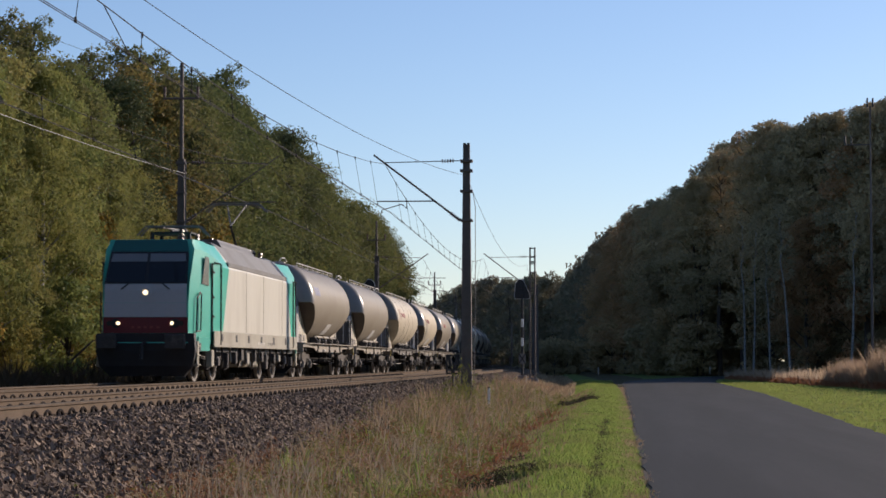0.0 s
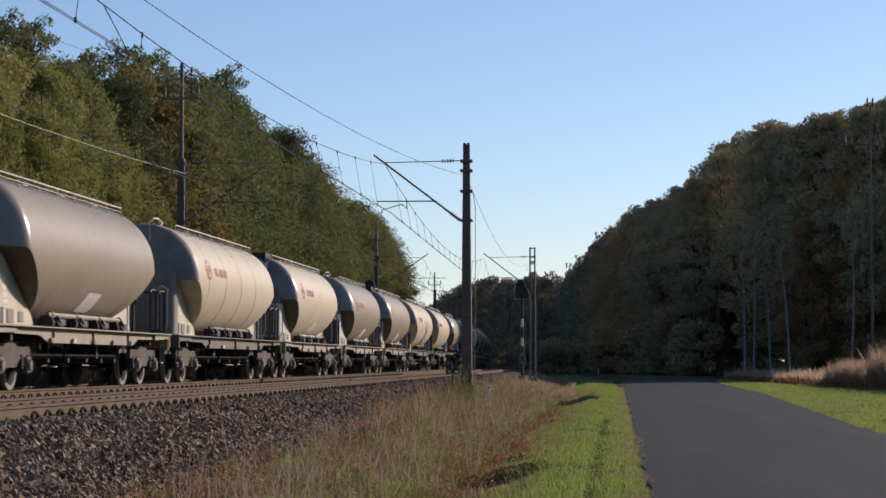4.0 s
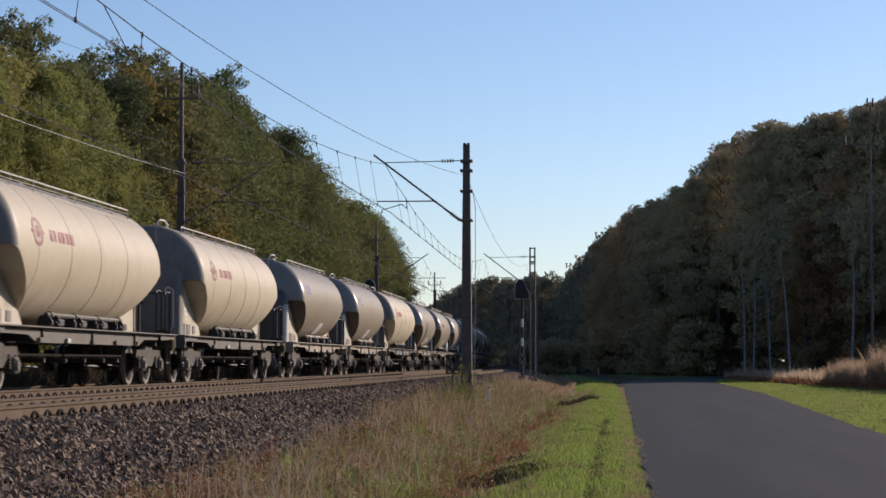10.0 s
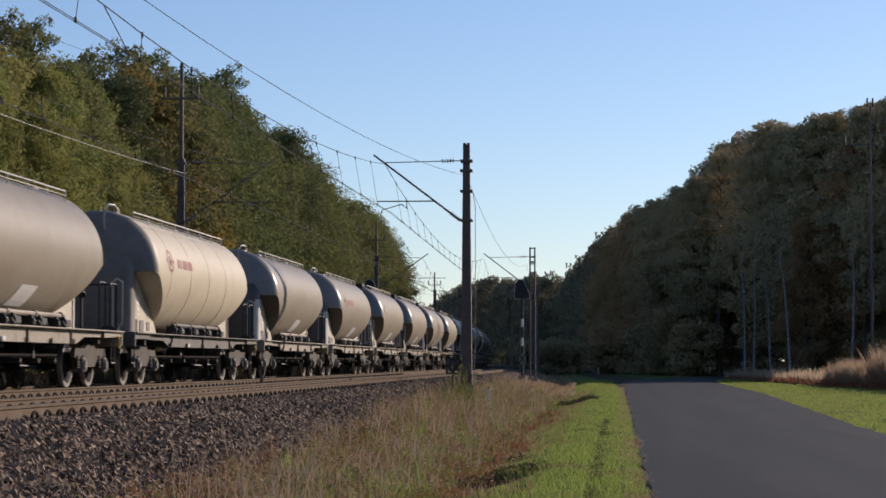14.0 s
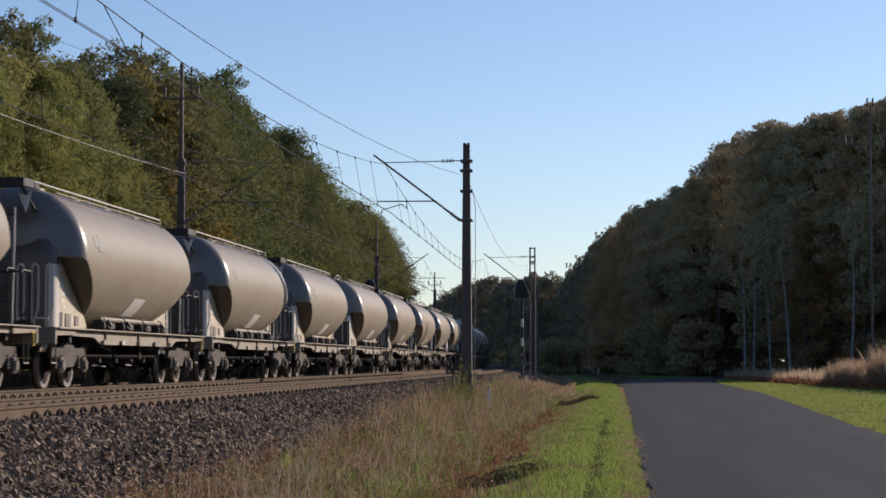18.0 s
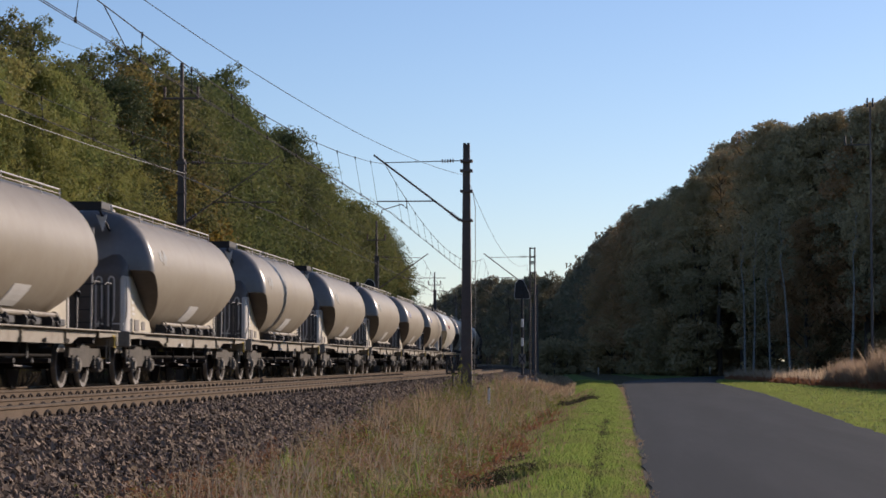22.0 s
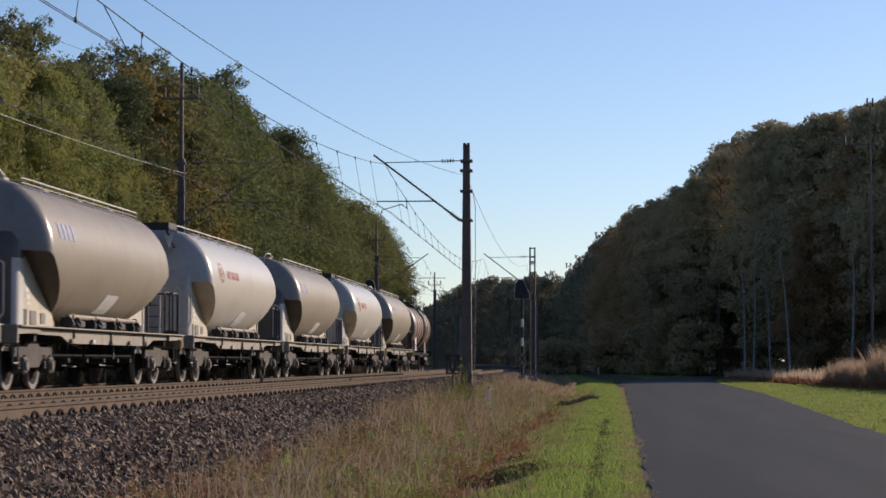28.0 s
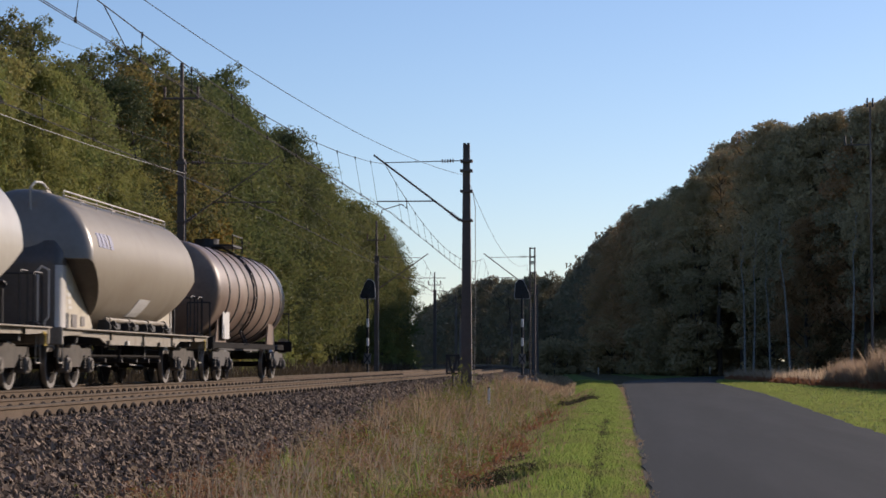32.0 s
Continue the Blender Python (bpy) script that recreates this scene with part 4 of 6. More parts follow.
    path(bm, [(1.1, L / 2 - 1.6, 0.95), (1.1, L / 2 - 1.7, 0.5)], 0.03)
    part("brake_rigging", bm, M["soot"], w)
    for yy in (L - 0.95,):
        bm = bmesh.new()
        box(bm, (1.32, yy, 1.06), (0.04, 0.16, 0.05), bevel=0.008)
        tube(bm, (1.34, yy, 1.05), (1.34, yy, 0.84), 0.016)
        box(bm, (1.34, yy, 0.83), (0.03, 0.07, 0.04))
        part("shut_off_handle", bm, M["yellow"], w, "yellow handle")
    gear = random.Random(int(L * 10))
    for k in range(16):
        bm = bmesh.new()
        yy = 4.4 + (L - 8.8) * (k + gear.random()) / 16
        xx = gear.uniform(-0.95, 0.95)
        if k % 3 == 0:
            path(bm, [(xx, yy, 0.92), (xx, yy + 0.1, 0.45), (xx + 0.2, yy + 0.7, 0.42)], 0.03)
        elif k % 3 == 1:
            box(bm, (xx, yy, gear.uniform(0.6, 0.8)), (gear.uniform(0.2, 0.6), gear.uniform(0.2, 0.6), gear.uniform(0.2, 0.4)), bevel=0.02)
        else:
            tube(bm, (-1.0, yy, 0.55), (1.05, yy, 0.55), 0.05, 0.05, 8)
            box(bm, (xx, yy, 0.72), (0.12, 0.1, 0.4))
        part("brake_gear", bm, M["black"], w)
    # cards and marks on the flank
    beige = light and not paint
    if beige:
        for yy in (y0 + 1.5, y0 + 3.9, y0 + 6.3, y0 + 8.7):
            part("weld_seam", curved_patch(AXIS - 1.05, AXIS + 1.2, yy, yy + 0.022, 0.0, 0.004, 14), M["leg"], w, "dark weld seam")
    else:
        part("card", curved_patch(1.54, 1.92, L * 0.5 - 0.5, L * 0.5 + 0.6, 0.45), M["card"], w, "pale notice card")
    if logo == "red":
        for r0, r1 in ((0.21, 0.27), (0.07, 0.12)):
            bm = bmesh.new()
            for k in range(20):
                a0, a1 = 2 * math.pi * k / 20, 2 * math.pi * (k + 1) / 20
                quad = []
                for a, q in ((a0, r0), (a1, r0), (a1, r1), (a0, r1)):
                    z = AXIS + 0.30 + q * math.sin(a)
                    xx = math.sqrt(max(0, R * R - (z - AXIS) ** 2)) + 0.008
                    quad.append(bm.verts.new((xx, 4.0 + 1.25 * q * math.cos(a), z)))
                bm.faces.new(quad)
            part("emblem", bm, M["red"], w, "faded red ring emblem")
        part("emblem", curved_patch(AXIS + 0.27, AXIS + 0.33, 3.58, 3.74), M["red"], w)
        part("emblem", curved_patch(AXIS + 0.27, AXIS + 0.33, 4.0, 4.42), M["red"], w)
        for k in range(6):
            part("emblem_bar", curved_patch(AXIS + 0.17, AXIS + 0.38, 4.85 + 0.31 * k, 4.85 + 0.31 * k + (0.20, 0.14, 0.25, 0.20, 0.26, 0.20)[k]), M["red"], w, "faded red mark")
    elif logo == "blue" and platform:
        for k, (za, zb, pa, pb) in enumerate(((0.24, 0.46, 3.35, 3.85), (0.16, 0.40, 3.65, 4.15), (0.30, 0.50, 3.75, 4.05))):
            part("faded_mark", curved_patch(AXIS + za, AXIS + zb, pa, pb, 0.0, 0.006 + 0.003 * k), M["smudge"], w, "pale blue smudge")
    elif logo == "blue":
        for k in range(4):
            part("emblem_bar", curved_patch(AXIS + 0.26, AXIS + 0.56, 3.2 + 0.34 * k, 3.2 + 0.34 * k + (0.28, 0.26, 0.20, 0.28)[k]), M["blue"], w, "faded blue mark")
    bogie(w, 2.6)
    bogie(w, L - 2.4)
    return w


# ---- locomotive ----
def hull_ring(y_of, hw_of=None, z0=1.0):
    """Profile from sill to roof edge, mirrored; y_of gives the place along the body for a height, hw_of its half width there."""
    pts = []
    for k in range(7):
        z = (z0, 1.35, 2.0, 2.6, 3.02, 3.18, 3.66)[k]
        y = y_of(z)
        end = max(0.0, min(1.0, (3.3 - min(y, 18.9 - y)) / 1.9)) if hw_of else 0.0
        z = (z0, 1.35, 2.0, 2.6, 3.02 + 0.38 * end, 3.18 + 0.34 * end, 3.66)[k]
        dx = (0, 0, 0, 0, -0.03 * end, -0.09 - 0.02 * end, -0.465 + 0.27 * end)[k]
        pts.append(Vector(((hw_of(y) if hw_of else 1.485) + dx, y_of(z), z)))
    return pts + [Vector((-p.x, p.y, p.z)) for p in pts[::-1]]


def locomotive():
    lo = thing("electric_locomotive", "electric locomotive with teal cabs, dirty white sides and maroon front band", "locomotive")
    L = 18.9
    fy0 = lambda z: 0.62 + max(0.0, z - 2.45) * 0.55
    cut1 = lambda z: 3.4 + (z - 1.35) * 0.50
    cut2 = lambda z: 15.5 - (z - 1.35) * 0.50
    ry = lambda z: L - 0.62 - max(0.0, z - 2.45) * 0.55
    wide = lambda y: 1.485 - 0.385 * max(0.0, 1 - (min(y, L - y) - 0.62) / 2.1) ** 1.4 if min(y, L - y) < 2.72 else 1.485

    def ribbed(name, ya, yb, n, material, label=""):
        bm = bmesh.new()
        loft(bm, [hull_ring(lambda z, k=k: ya(z) + (yb(z) - ya(z)) * k / n, wide) for k in range(n + 1)])
        bmesh.ops.recalc_face_normals(bm, faces=bm.faces)
        return part(name, bm, material, lo, label, True, 25)

    ribbed("front_cab", fy0, cut1, 9, M["teal"], "teal painted cab")
    ribbed("body_side", lambda z: cut1(z) + 0.004, lambda z: cut2(z) - 0.004, 6, M["body"], "dirty white machine room")
    ribbed("rear_cab", cut2, ry, 9, M["teal"], "teal painted cab")
    # front face panels
    for end in (0, 1):
        f = (lambda y: y) if end == 0 else (lambda y: L - y)
        g = fy0

        def face(name, z0, z1, x0, x1, material, proud=0.012, label="", x0t=None, x1t=None):
            bm = bmesh.new()
            x0t_, x1t_ = (x0 if x0t is None else x0t), (x1 if x1t is None else x1t)
            rings = []
            for k in range(4):
                z = z0 + (z1 - z0) * k / 3
                a, b = x0 + (x0t_ - x0) * k / 3, x1 + (x1t_ - x1) * k / 3
                y = g(z) - proud
                rings.append([Vector((a, f(y), z)), Vector((b, f(y), z)), Vector((b, f(y + 0.03 + proud), z)), Vector((a, f(y + 0.03 + proud), z))])
            loft(bm, rings)
            bmesh.ops.recalc_face_normals(bm, faces=bm.faces)
            return part(name, bm, material, lo, label)

        face("nose_panel", 2.02, 2.50, -1.05, 1.05, M["nose"], 0.014, "pale grey nose")
        face("nose_panel", 1.66, 2.015, -1.06, 1.06, M["nose"], 0.014, "pale grey nose")
        face("front_band", 1.25, 1.655, -1.085, 1.085, M["maroon"], 0.016, "dark maroon band")
        face("window_surround", 2.505, 3.34, -1.06, 1.06, M["black"], 0.010, "", -1.01, 1.01)
        face("brow", 3.345, 3.65, -1.01, 1.01, M["teal_dark"], 0.014, "dark teal brow", -0.93, 0.93)
        for a, b in ((-1.02, -0.04), (0.04, 1.02)):
            face("windscreen", 2.54, 3.31, a, b, M["glass"], 0.02, "dark windscreen", a * 0.93, b * 0.93)
            face("sun_blind", 3.08, 3.29, a * 0.95, b * 0.95, M["blind"], 0.026, "pale sun blind", a * 0.92, b * 0.92)
        for sx in (-1, 1):
            bm = bmesh.new()
            tube(bm, (sx * 0.76, f(0.60), 1.50), (sx * 0.76, f(0.56), 1.50), 0.12, 0.11, 18)
            hl = part("headlight", bm, M["black"], lo)
            bm = bmesh.new()
            tube(bm, (sx * 0.69, f(0.575), 1.50), (sx * 0.69, f(0.55), 1.50), 0.05, 0.045, 16)
            part("lens", bm, M["headlight"] if end == 0 else M["lens"], hl, "glowing lamp" if end == 0 else "")
            bm = bmesh.new()
            tube(bm, (sx * 0.92, f(0.585), 1.50), (sx * 0.92, f(0.56), 1.50), 0.07, 0.065, 14)
            part("tail_lens", bm, M["lens"], hl)
            bm = bmesh.new()
            tube(bm, (sx * 0.875, f(0.62), 1.02), (sx * 0.875, f(0.18), 1.02), 0.17, 0.13, 14)
            bu = part("buffer", bm, M["black"], lo)
            bm = bmesh.new()
            box(bm, (sx * 0.875, f(0.04), 1.03), (0.52, 0.07, 0.38), bevel=0.03)
            part("buffer_plate", bm, M["under"], bu, "dark worn buffer plate")
            bm = bmesh.new()
            path(bm, [(sx * 0.42, f(g(2.5) - 0.05), 2.52), (sx * 0.62, f(g(2.4) - 0.05), 2.36)], 0.02)
            part("wiper", bm, M["black"], lo)
        bm = bmesh.new()
        tube(bm, (0, f(g(2.28) + 0.02), 2.28), (0, f(g(2.28) - 0.03), 2.28), 0.15, 0.14, 18)
        tl = part("top_headlight", bm, M["nose"], lo)
        bm = bmesh.new()
        tube(bm, (0, f(g(2.28) - 0.02), 2.28), (0, f(g(2.28) - 0.045), 2.28), 0.065, 0.06, 16)
        part("lens", bm, M["headlight"] if end == 0 else M["lens"], tl)
        for k in range(5):
            bm = bmesh.new()
            box(bm, (-0.32 + 0.16 * k, f(g(1.4) - 0.022), 1.40), (0.08, 0.01, 0.06))
            part("number_bar", bm, M["red"], lo)
        bm = bmesh.new()
        rings = [[Vector((sx * w, f(y), z)) for sx in (-1, 1)] + [Vector((sx * w, f(y + 0.25), z)) for sx in (1, -1)] for w, y, z in ((0.95, 0.85, 0.16), (1.20, 0.72, 0.42), (1.28, 0.64, 0.80), (1.25, 0.60, 1.245))]
        loft(bm, rings)
        bmesh.ops.recalc_face_normals(bm, faces=bm.faces)
        part("front_skirt", bm, M["black"], lo, "black lower front with snow plough")
        bm = bmesh.new()
        path(bm, [(0, f(0.6), 1.0), (0, f(0.2), 0.95), (0, f(0.15), 0.6)], 0.05)
        part("coupling", bm, M["black"], lo)
        # doors, side windows, handrails on the right and left flank
        for sx in (-1, 1):
            side = lambda y, out=0.012: sx * (wide(y) + out)
            bm = bmesh.new()
            plate(bm, [(side(y), f(y), z) for y, z in ((1.38, 2.52), (1.86, 2.48), (1.86, 3.22), (1.62, 3.24))], 0.016, (1, 0, 0))
            part("side_window", bm, M["glass"], lo)
            bm = bmesh.new()
            for ya in (2.12, 3.02):
                box(bm, (side(ya), f(ya), 2.03), (0.03, 0.085, 2.12))
            box(bm, (side(2.57, 0.004), f(2.57), 3.1), (0.02, 0.95, 0.03))
            dr = part("cab_door", bm, M["soot"], lo, "door outline and dark rubber seal")
            bm = bmesh.new()
            for z in (1.7, 2.2, 2.85):
                box(bm, (side(2.22, 0.022), f(2.22), z), (0.03, 0.08, 0.06))
            part("hinge", bm, M["black"], dr)
            bm = bmesh.new()
            path(bm, [(side(y, 0.05), f(y), z) for y, z in ((0.98, 1.3), (1.02, 2.15), (1.2, 2.3), (1.28, 2.25), (1.24, 1.32), (0.98, 1.3))], 0.02)
            part("handrail", bm, M["black"], lo)
            bm = bmesh.new()
            for k in range(3):
                box(bm, (sx * 1.24, f(1.0), 0.45 + 0.24 * k), (0.16, 0.34, 0.03))
            box(bm, (sx * 1.28, f(0.95), 0.72), (0.03, 0.22, 0.65))
            part("cab_step", bm, M["body_low"], lo)
            bm = bmesh.new()
            box(bm, (sx * 1.33, f(1.5), 0.98), (0.03, 0.7, 0.36), pose(0, 0, 0, 0, 0, (-14 if end == 0 else 14) * sx), bevel=0.01)
            part("cab_apron", bm, M["teal"], lo)
    # lower skirt and vents along the sides
    for sx in (-1, 1):
        bm = bmesh.new()
        box(bm, (sx * 1.478, L / 2, 1.12), (0.035, 14.7, 0.42), bevel=0.01)
        part("side_skirt", bm, M["body_low"], lo, "grimy grey side skirt")
        for y in (3.2, 5.4, 7.4, 9.6, 11.9, 14.3, 16.0):
            bm = bmesh.new()
            box(bm, (sx * 1.50, y, 1.16), (0.012, 0.24, 0.20), bevel=0.004)
            part("skirt_opening", bm, M["black"], lo)
        bm = bmesh.new()
        for y in (7.0, 10.0, 13.6):
            box(bm, (sx * 1.487, y, 2.2), (0.008, 0.014, 1.7))
        part("panel_joint", bm, M["body_low"], lo)
        for k in range(8):
            bm = bmesh.new()
            box(bm, (sx * 1.50, 9.0 + 0.35 * k + 0.6 * (k > 3), 1.06), (0.008, 0.16, 0.07))
            part("lettering_bar", bm, M["grey_ink"] if k > 3 else M["card"], lo)
        bm = bmesh.new()
        box(bm, (sx * 1.435, L / 2, 3.14), (0.07, 10.4, 0.13), bevel=0.01)
        part("rain_gutter", bm, M["roof"], lo)
    # roof
    bm = bmesh.new()
    loft(bm, [[Vector((x * k, y, z)) for x, z in ((1.36, 3.22), (1.0, 3.69), (-1.0, 3.69), (-1.36, 3.22))] for y, k in ((4.6, 0.99), (4.7, 1.012), (15.0, 1.012), (15.1, 0.99))])
    bmesh.ops.recalc_face_normals(bm, faces=bm.faces)
    part("roof", bm, M["roof"], lo, "weathered grey roof")
    for ya, yb, h in ((6.6, 12.2, 0.24), (5.4, 6.3, 0.10), (14.4, 16.0, 0.10)):
        bm = bmesh.new()
        loft(bm, [[Vector((x, y, z)) for x, z in ((0.86, 3.72), (0.70, 3.72 + h), (-0.70, 3.72 + h), (-0.86, 3.72))] for y in (ya, yb)])
        bmesh.ops.recalc_face_normals(bm, faces=bm.faces)
        part("roof_hatch", bm, M["roof"], lo)
    # pantographs: folded ones, and one raised behind the front cab
    for y, up in ((4.3, False), (13.5, True)):
        bm = bmesh.new()
        box(bm, (0, y, 3.98), (1.1, 1.2, 0.05))
        for a in (-0.5, 0.5):
            for b in (-0.6, 0.6):
                tube(bm, (a, y + b, 3.72), (a, y + b, 3.96), 0.06, 0.05, 8)
        pg = part("pantograph", bm, M["black"], lo)
        z = 5.45 if up else 4.14
        el = (0, y - 0.75, 4.72) if up else (0, y + 1.5, 4.15)
        foot, head = (y + 0.5, y + 0.35) if up else (y - 0.55, y - 0.2)
        bm = bmesh.new()
        path(bm, [(0, foot, 4.02), el], 0.045)
        part("lower_arm", bm, M["black"], pg)
        bm = bmesh.new()
        for a in (-0.3, 0.3):
            tube(bm, el, (a, head, z), 0.025, 0.025, 6)
        part("upper_arm", bm, M["roof"], pg)
        bm = bmesh.new()
        for b in (-0.2, 0.2):
            path(bm, [(-0.95, head + b, z - 0.22), (-0.72, head + b, z + 0.02), (0.72, head + b, z + 0.02), (0.95, head + b, z - 0.22)], 0.025)
        part("collector_head", bm, M["roof"], pg)
    for k in range(7):
        bm = bmesh.new()
        y = 2.4 + 2.1 * k
        for q in range(3):
            tube(bm, (0.55, y, 3.72 + 0.1 * q), (0.55, y, 3.79 + 0.1 * q), 0.08, 0.05, 8)
        part("roof_insulator", bm, M["insulator"], lo)
    # bogies and under-floor boxes
    for y in (4.23, 14.67):
        bogie(lo, y, 2.6, 0.62, M["under"])
    for yc, w in ((8.0, 1.5), (10.0, 1.4)):
        bm = bmesh.new()
        box(bm, (0, yc, 0.58), (2.5, w, 0.42), bevel=0.05)
        part("floor_box", bm, M["body_low"], lo)
    bm = bmesh.new()
    box(bm, (0, L / 2, 0.9), (2.6, L - 2.2, 0.22))
    part("underframe", bm, M["black"], lo)
    gear = random.Random(3)
    for sx in (-1, 1):
        for k in range(26):
            y = 2.0 + 15.0 * (k + gear.random()) / 26
            bm = bmesh.new()
            if k % 2:
                path(bm, [(sx * 1.36, y, 0.98), (sx * 1.38, y + 0.1, 0.55), (sx * 1.3, y + 0.35, gear.uniform(0.3, 0.5))], 0.03)
            else:
                box(bm, (sx * 1.32, y, gear.uniform(0.5, 0.85)), (0.16, gear.uniform(0.15, 0.4), gear.uniform(0.2, 0.45)), bevel=0.02)
            part("bogie_gear", bm, M["body_low"] if k % 5 == 0 else M["under"], lo)
    return lo


def tank_wagon(length):
    w = thing("tank_wagon", "rusty brown railway tank wagon with dark strap bands", "freight wagon")
    L = length
    y0, y1, ax, r = 0.72, L - 2.5, 2.45, 1.36
    bm = bmesh.new()
    rings = []
    n = 40
    prof = [(y0 + 0.42 * (1 - math.sin(a)), max(0.02, math.cos(a) ** 0.6)) for a in [math.pi / 2 * k / 7 for k in range(7, -1, -1)]]
    prof = prof + [(y0 + 0.42 + (y1 - y0 - 0.84) * k / 8, 1.0) for k in range(1, 8)] + [(y0 + y1 - y, q) for y, q in prof[::-1]]
    for y, q in prof:
        rings.append([Vector((r * q * math.cos(2 * math.pi * i / n), y, ax + r * q * math.sin(2 * math.pi * i / n))) for i in range(n)])
    loft(bm, rings)
    bmesh.ops.recalc_face_normals(bm, faces=bm.faces)
    tk = part("tank", bm, M["brown_tank"], w, "", True, 30)
    for k in range(7):
        y = y0 + 1.7 + (y1 - y0 - 3.0) * k / 6
        bm = bmesh.new()
        ring = [[Vector((rr * math.cos(2 * math.pi * i / n), yy, ax + rr * math.sin(2 * math.pi * i / n))) for i in range(n)] for rr, yy in ((r - 0.01, y - 0.045), (r + 0.025, y - 0.045), (r + 0.025, y + 0.045), (r - 0.01, y + 0.045))]
        loft(bm, ring, cap0=False, cap1=False)
        bmesh.ops.recalc_face_normals(bm, faces=bm.faces)
        part("strap", bm, M["black"], w, "black strap band")
    for sx in (-1, 1):
        bm = bmesh.new()
        box(bm, (sx * 1.12, L / 2 - 0.6, 0.98), (0.10, L - 2.5, 0.16), bevel=0.012)
        part("solebar", bm, M["soot"], w)
        for y in (2.4, L - 4.2):
            bm = bmesh.new()
            plate(bm, [(sx * 1.1, y - 0.8, 1.05), (sx * 1.1, y - 0.45, 1.75), (sx * 1.1, y + 0.45, 1.75), (sx * 1.1, y + 0.8, 1.05)], 0.05, (1, 0, 0))
            part("saddle", bm, M["brown_tank"], w)
    bm = bmesh.new()
    box(bm, (1.22, 2.6, 1.55), (0.03, 1.0, 0.8), bevel=0.005)
    part("data_board", bm, M["card"], w, "pale data board")
    bm = bmesh.new()
    box(bm, (1.25, 2.3, 1.35), (0.02, 0.2, 0.35))
    part("data_board", bm, M["white"], w)
    for y, sg in ((0.62, -1), (L - 0.62, 1)):
        bm = bmesh.new()
        box(bm, (0, y, 1.02), (2.5, 0.12, 0.34), bevel=0.02)
        part("headstock", bm, M["soot"], w)
        for x in (-0.875, 0.875):
            bm = bmesh.new()
            tube(bm, (x, y, 1.05), (x, y + sg * 0.34, 1.05), 0.12, 0.10, 12)
            tube(bm, (x, y + sg * 0.34, 1.05), (x, y + sg * 0.58, 1.05), 0.075, 0.075, 10)
            tube(bm, (x, y + sg * 0.57, 1.05), (x, y + sg * 0.61, 1.05), 0.25, 0.23, 16)
            part("buffer", bm, M["frame"], w)
        bm = bmesh.new()
        path(bm, [(1.15, y, 1.0), (1.15, y, 2.1), (0.55, y, 2.1), (0.55, y, 1.0)], 0.022)
        path(bm, [(-1.15, y, 1.0), (-1.15, y, 2.1), (-0.55, y, 2.1), (-0.55, y, 1.0)], 0.022)
        part("end_railing", bm, M["black"], w)
    bm = bmesh.new()
    box(bm, (0.45, 6.2, ax + r + 0.06), (0.9, 1.6, 0.06))
    tube(bm, (0, 6.2, ax + r - 0.05), (0, 6.2, ax + r + 0.28), 0.36, 0.36, 16)
    path(bm, [(0.9, 5.4, ax + r - 0.1), (0.9, 5.4, ax + r + 0.35), (0.9, 7.0, ax + r + 0.35), (0.9, 7.0, ax + r - 0.1)], 0.02)
    part("dome_platform", bm, M["black"], w)
    bm = bmesh.new()
    for y in (5.98, 6.42):
        pts = [((r + 0.09) * math.cos(a), y, ax + (r + 0.09) * math.sin(a)) for a in [-0.8 + 0.25 * k for k in range(9)]]
        path(bm, [(1.18, y, 1.0)] + pts, 0.028)
    for k in range(9):
        a = -0.8 + 0.25 * k
        tube(bm, ((r + 0.09) * math.cos(a), 5.98, ax + (r + 0.09) * math.sin(a)), ((r + 0.09) * math.cos(a), 6.42, ax + (r + 0.09) * math.sin(a)), 0.016)
    part("ladder", bm, M["black"], w)
    bm = bmesh.new()
    box(bm, (0, L / 2, 0.98), (0.5, L - 1.4, 0.22))
    tube(bm, (0.3, L / 2 - 1.4, 0.72), (0.3, L / 2 - 0.6, 0.72), 0.2, 0.2, 12)
    part("centre_sill", bm, M["black"], w)
    bogie(w, 2.8, iron=M["under"])
    bogie(w, L - 2.7, iron=M["under"])
    return w


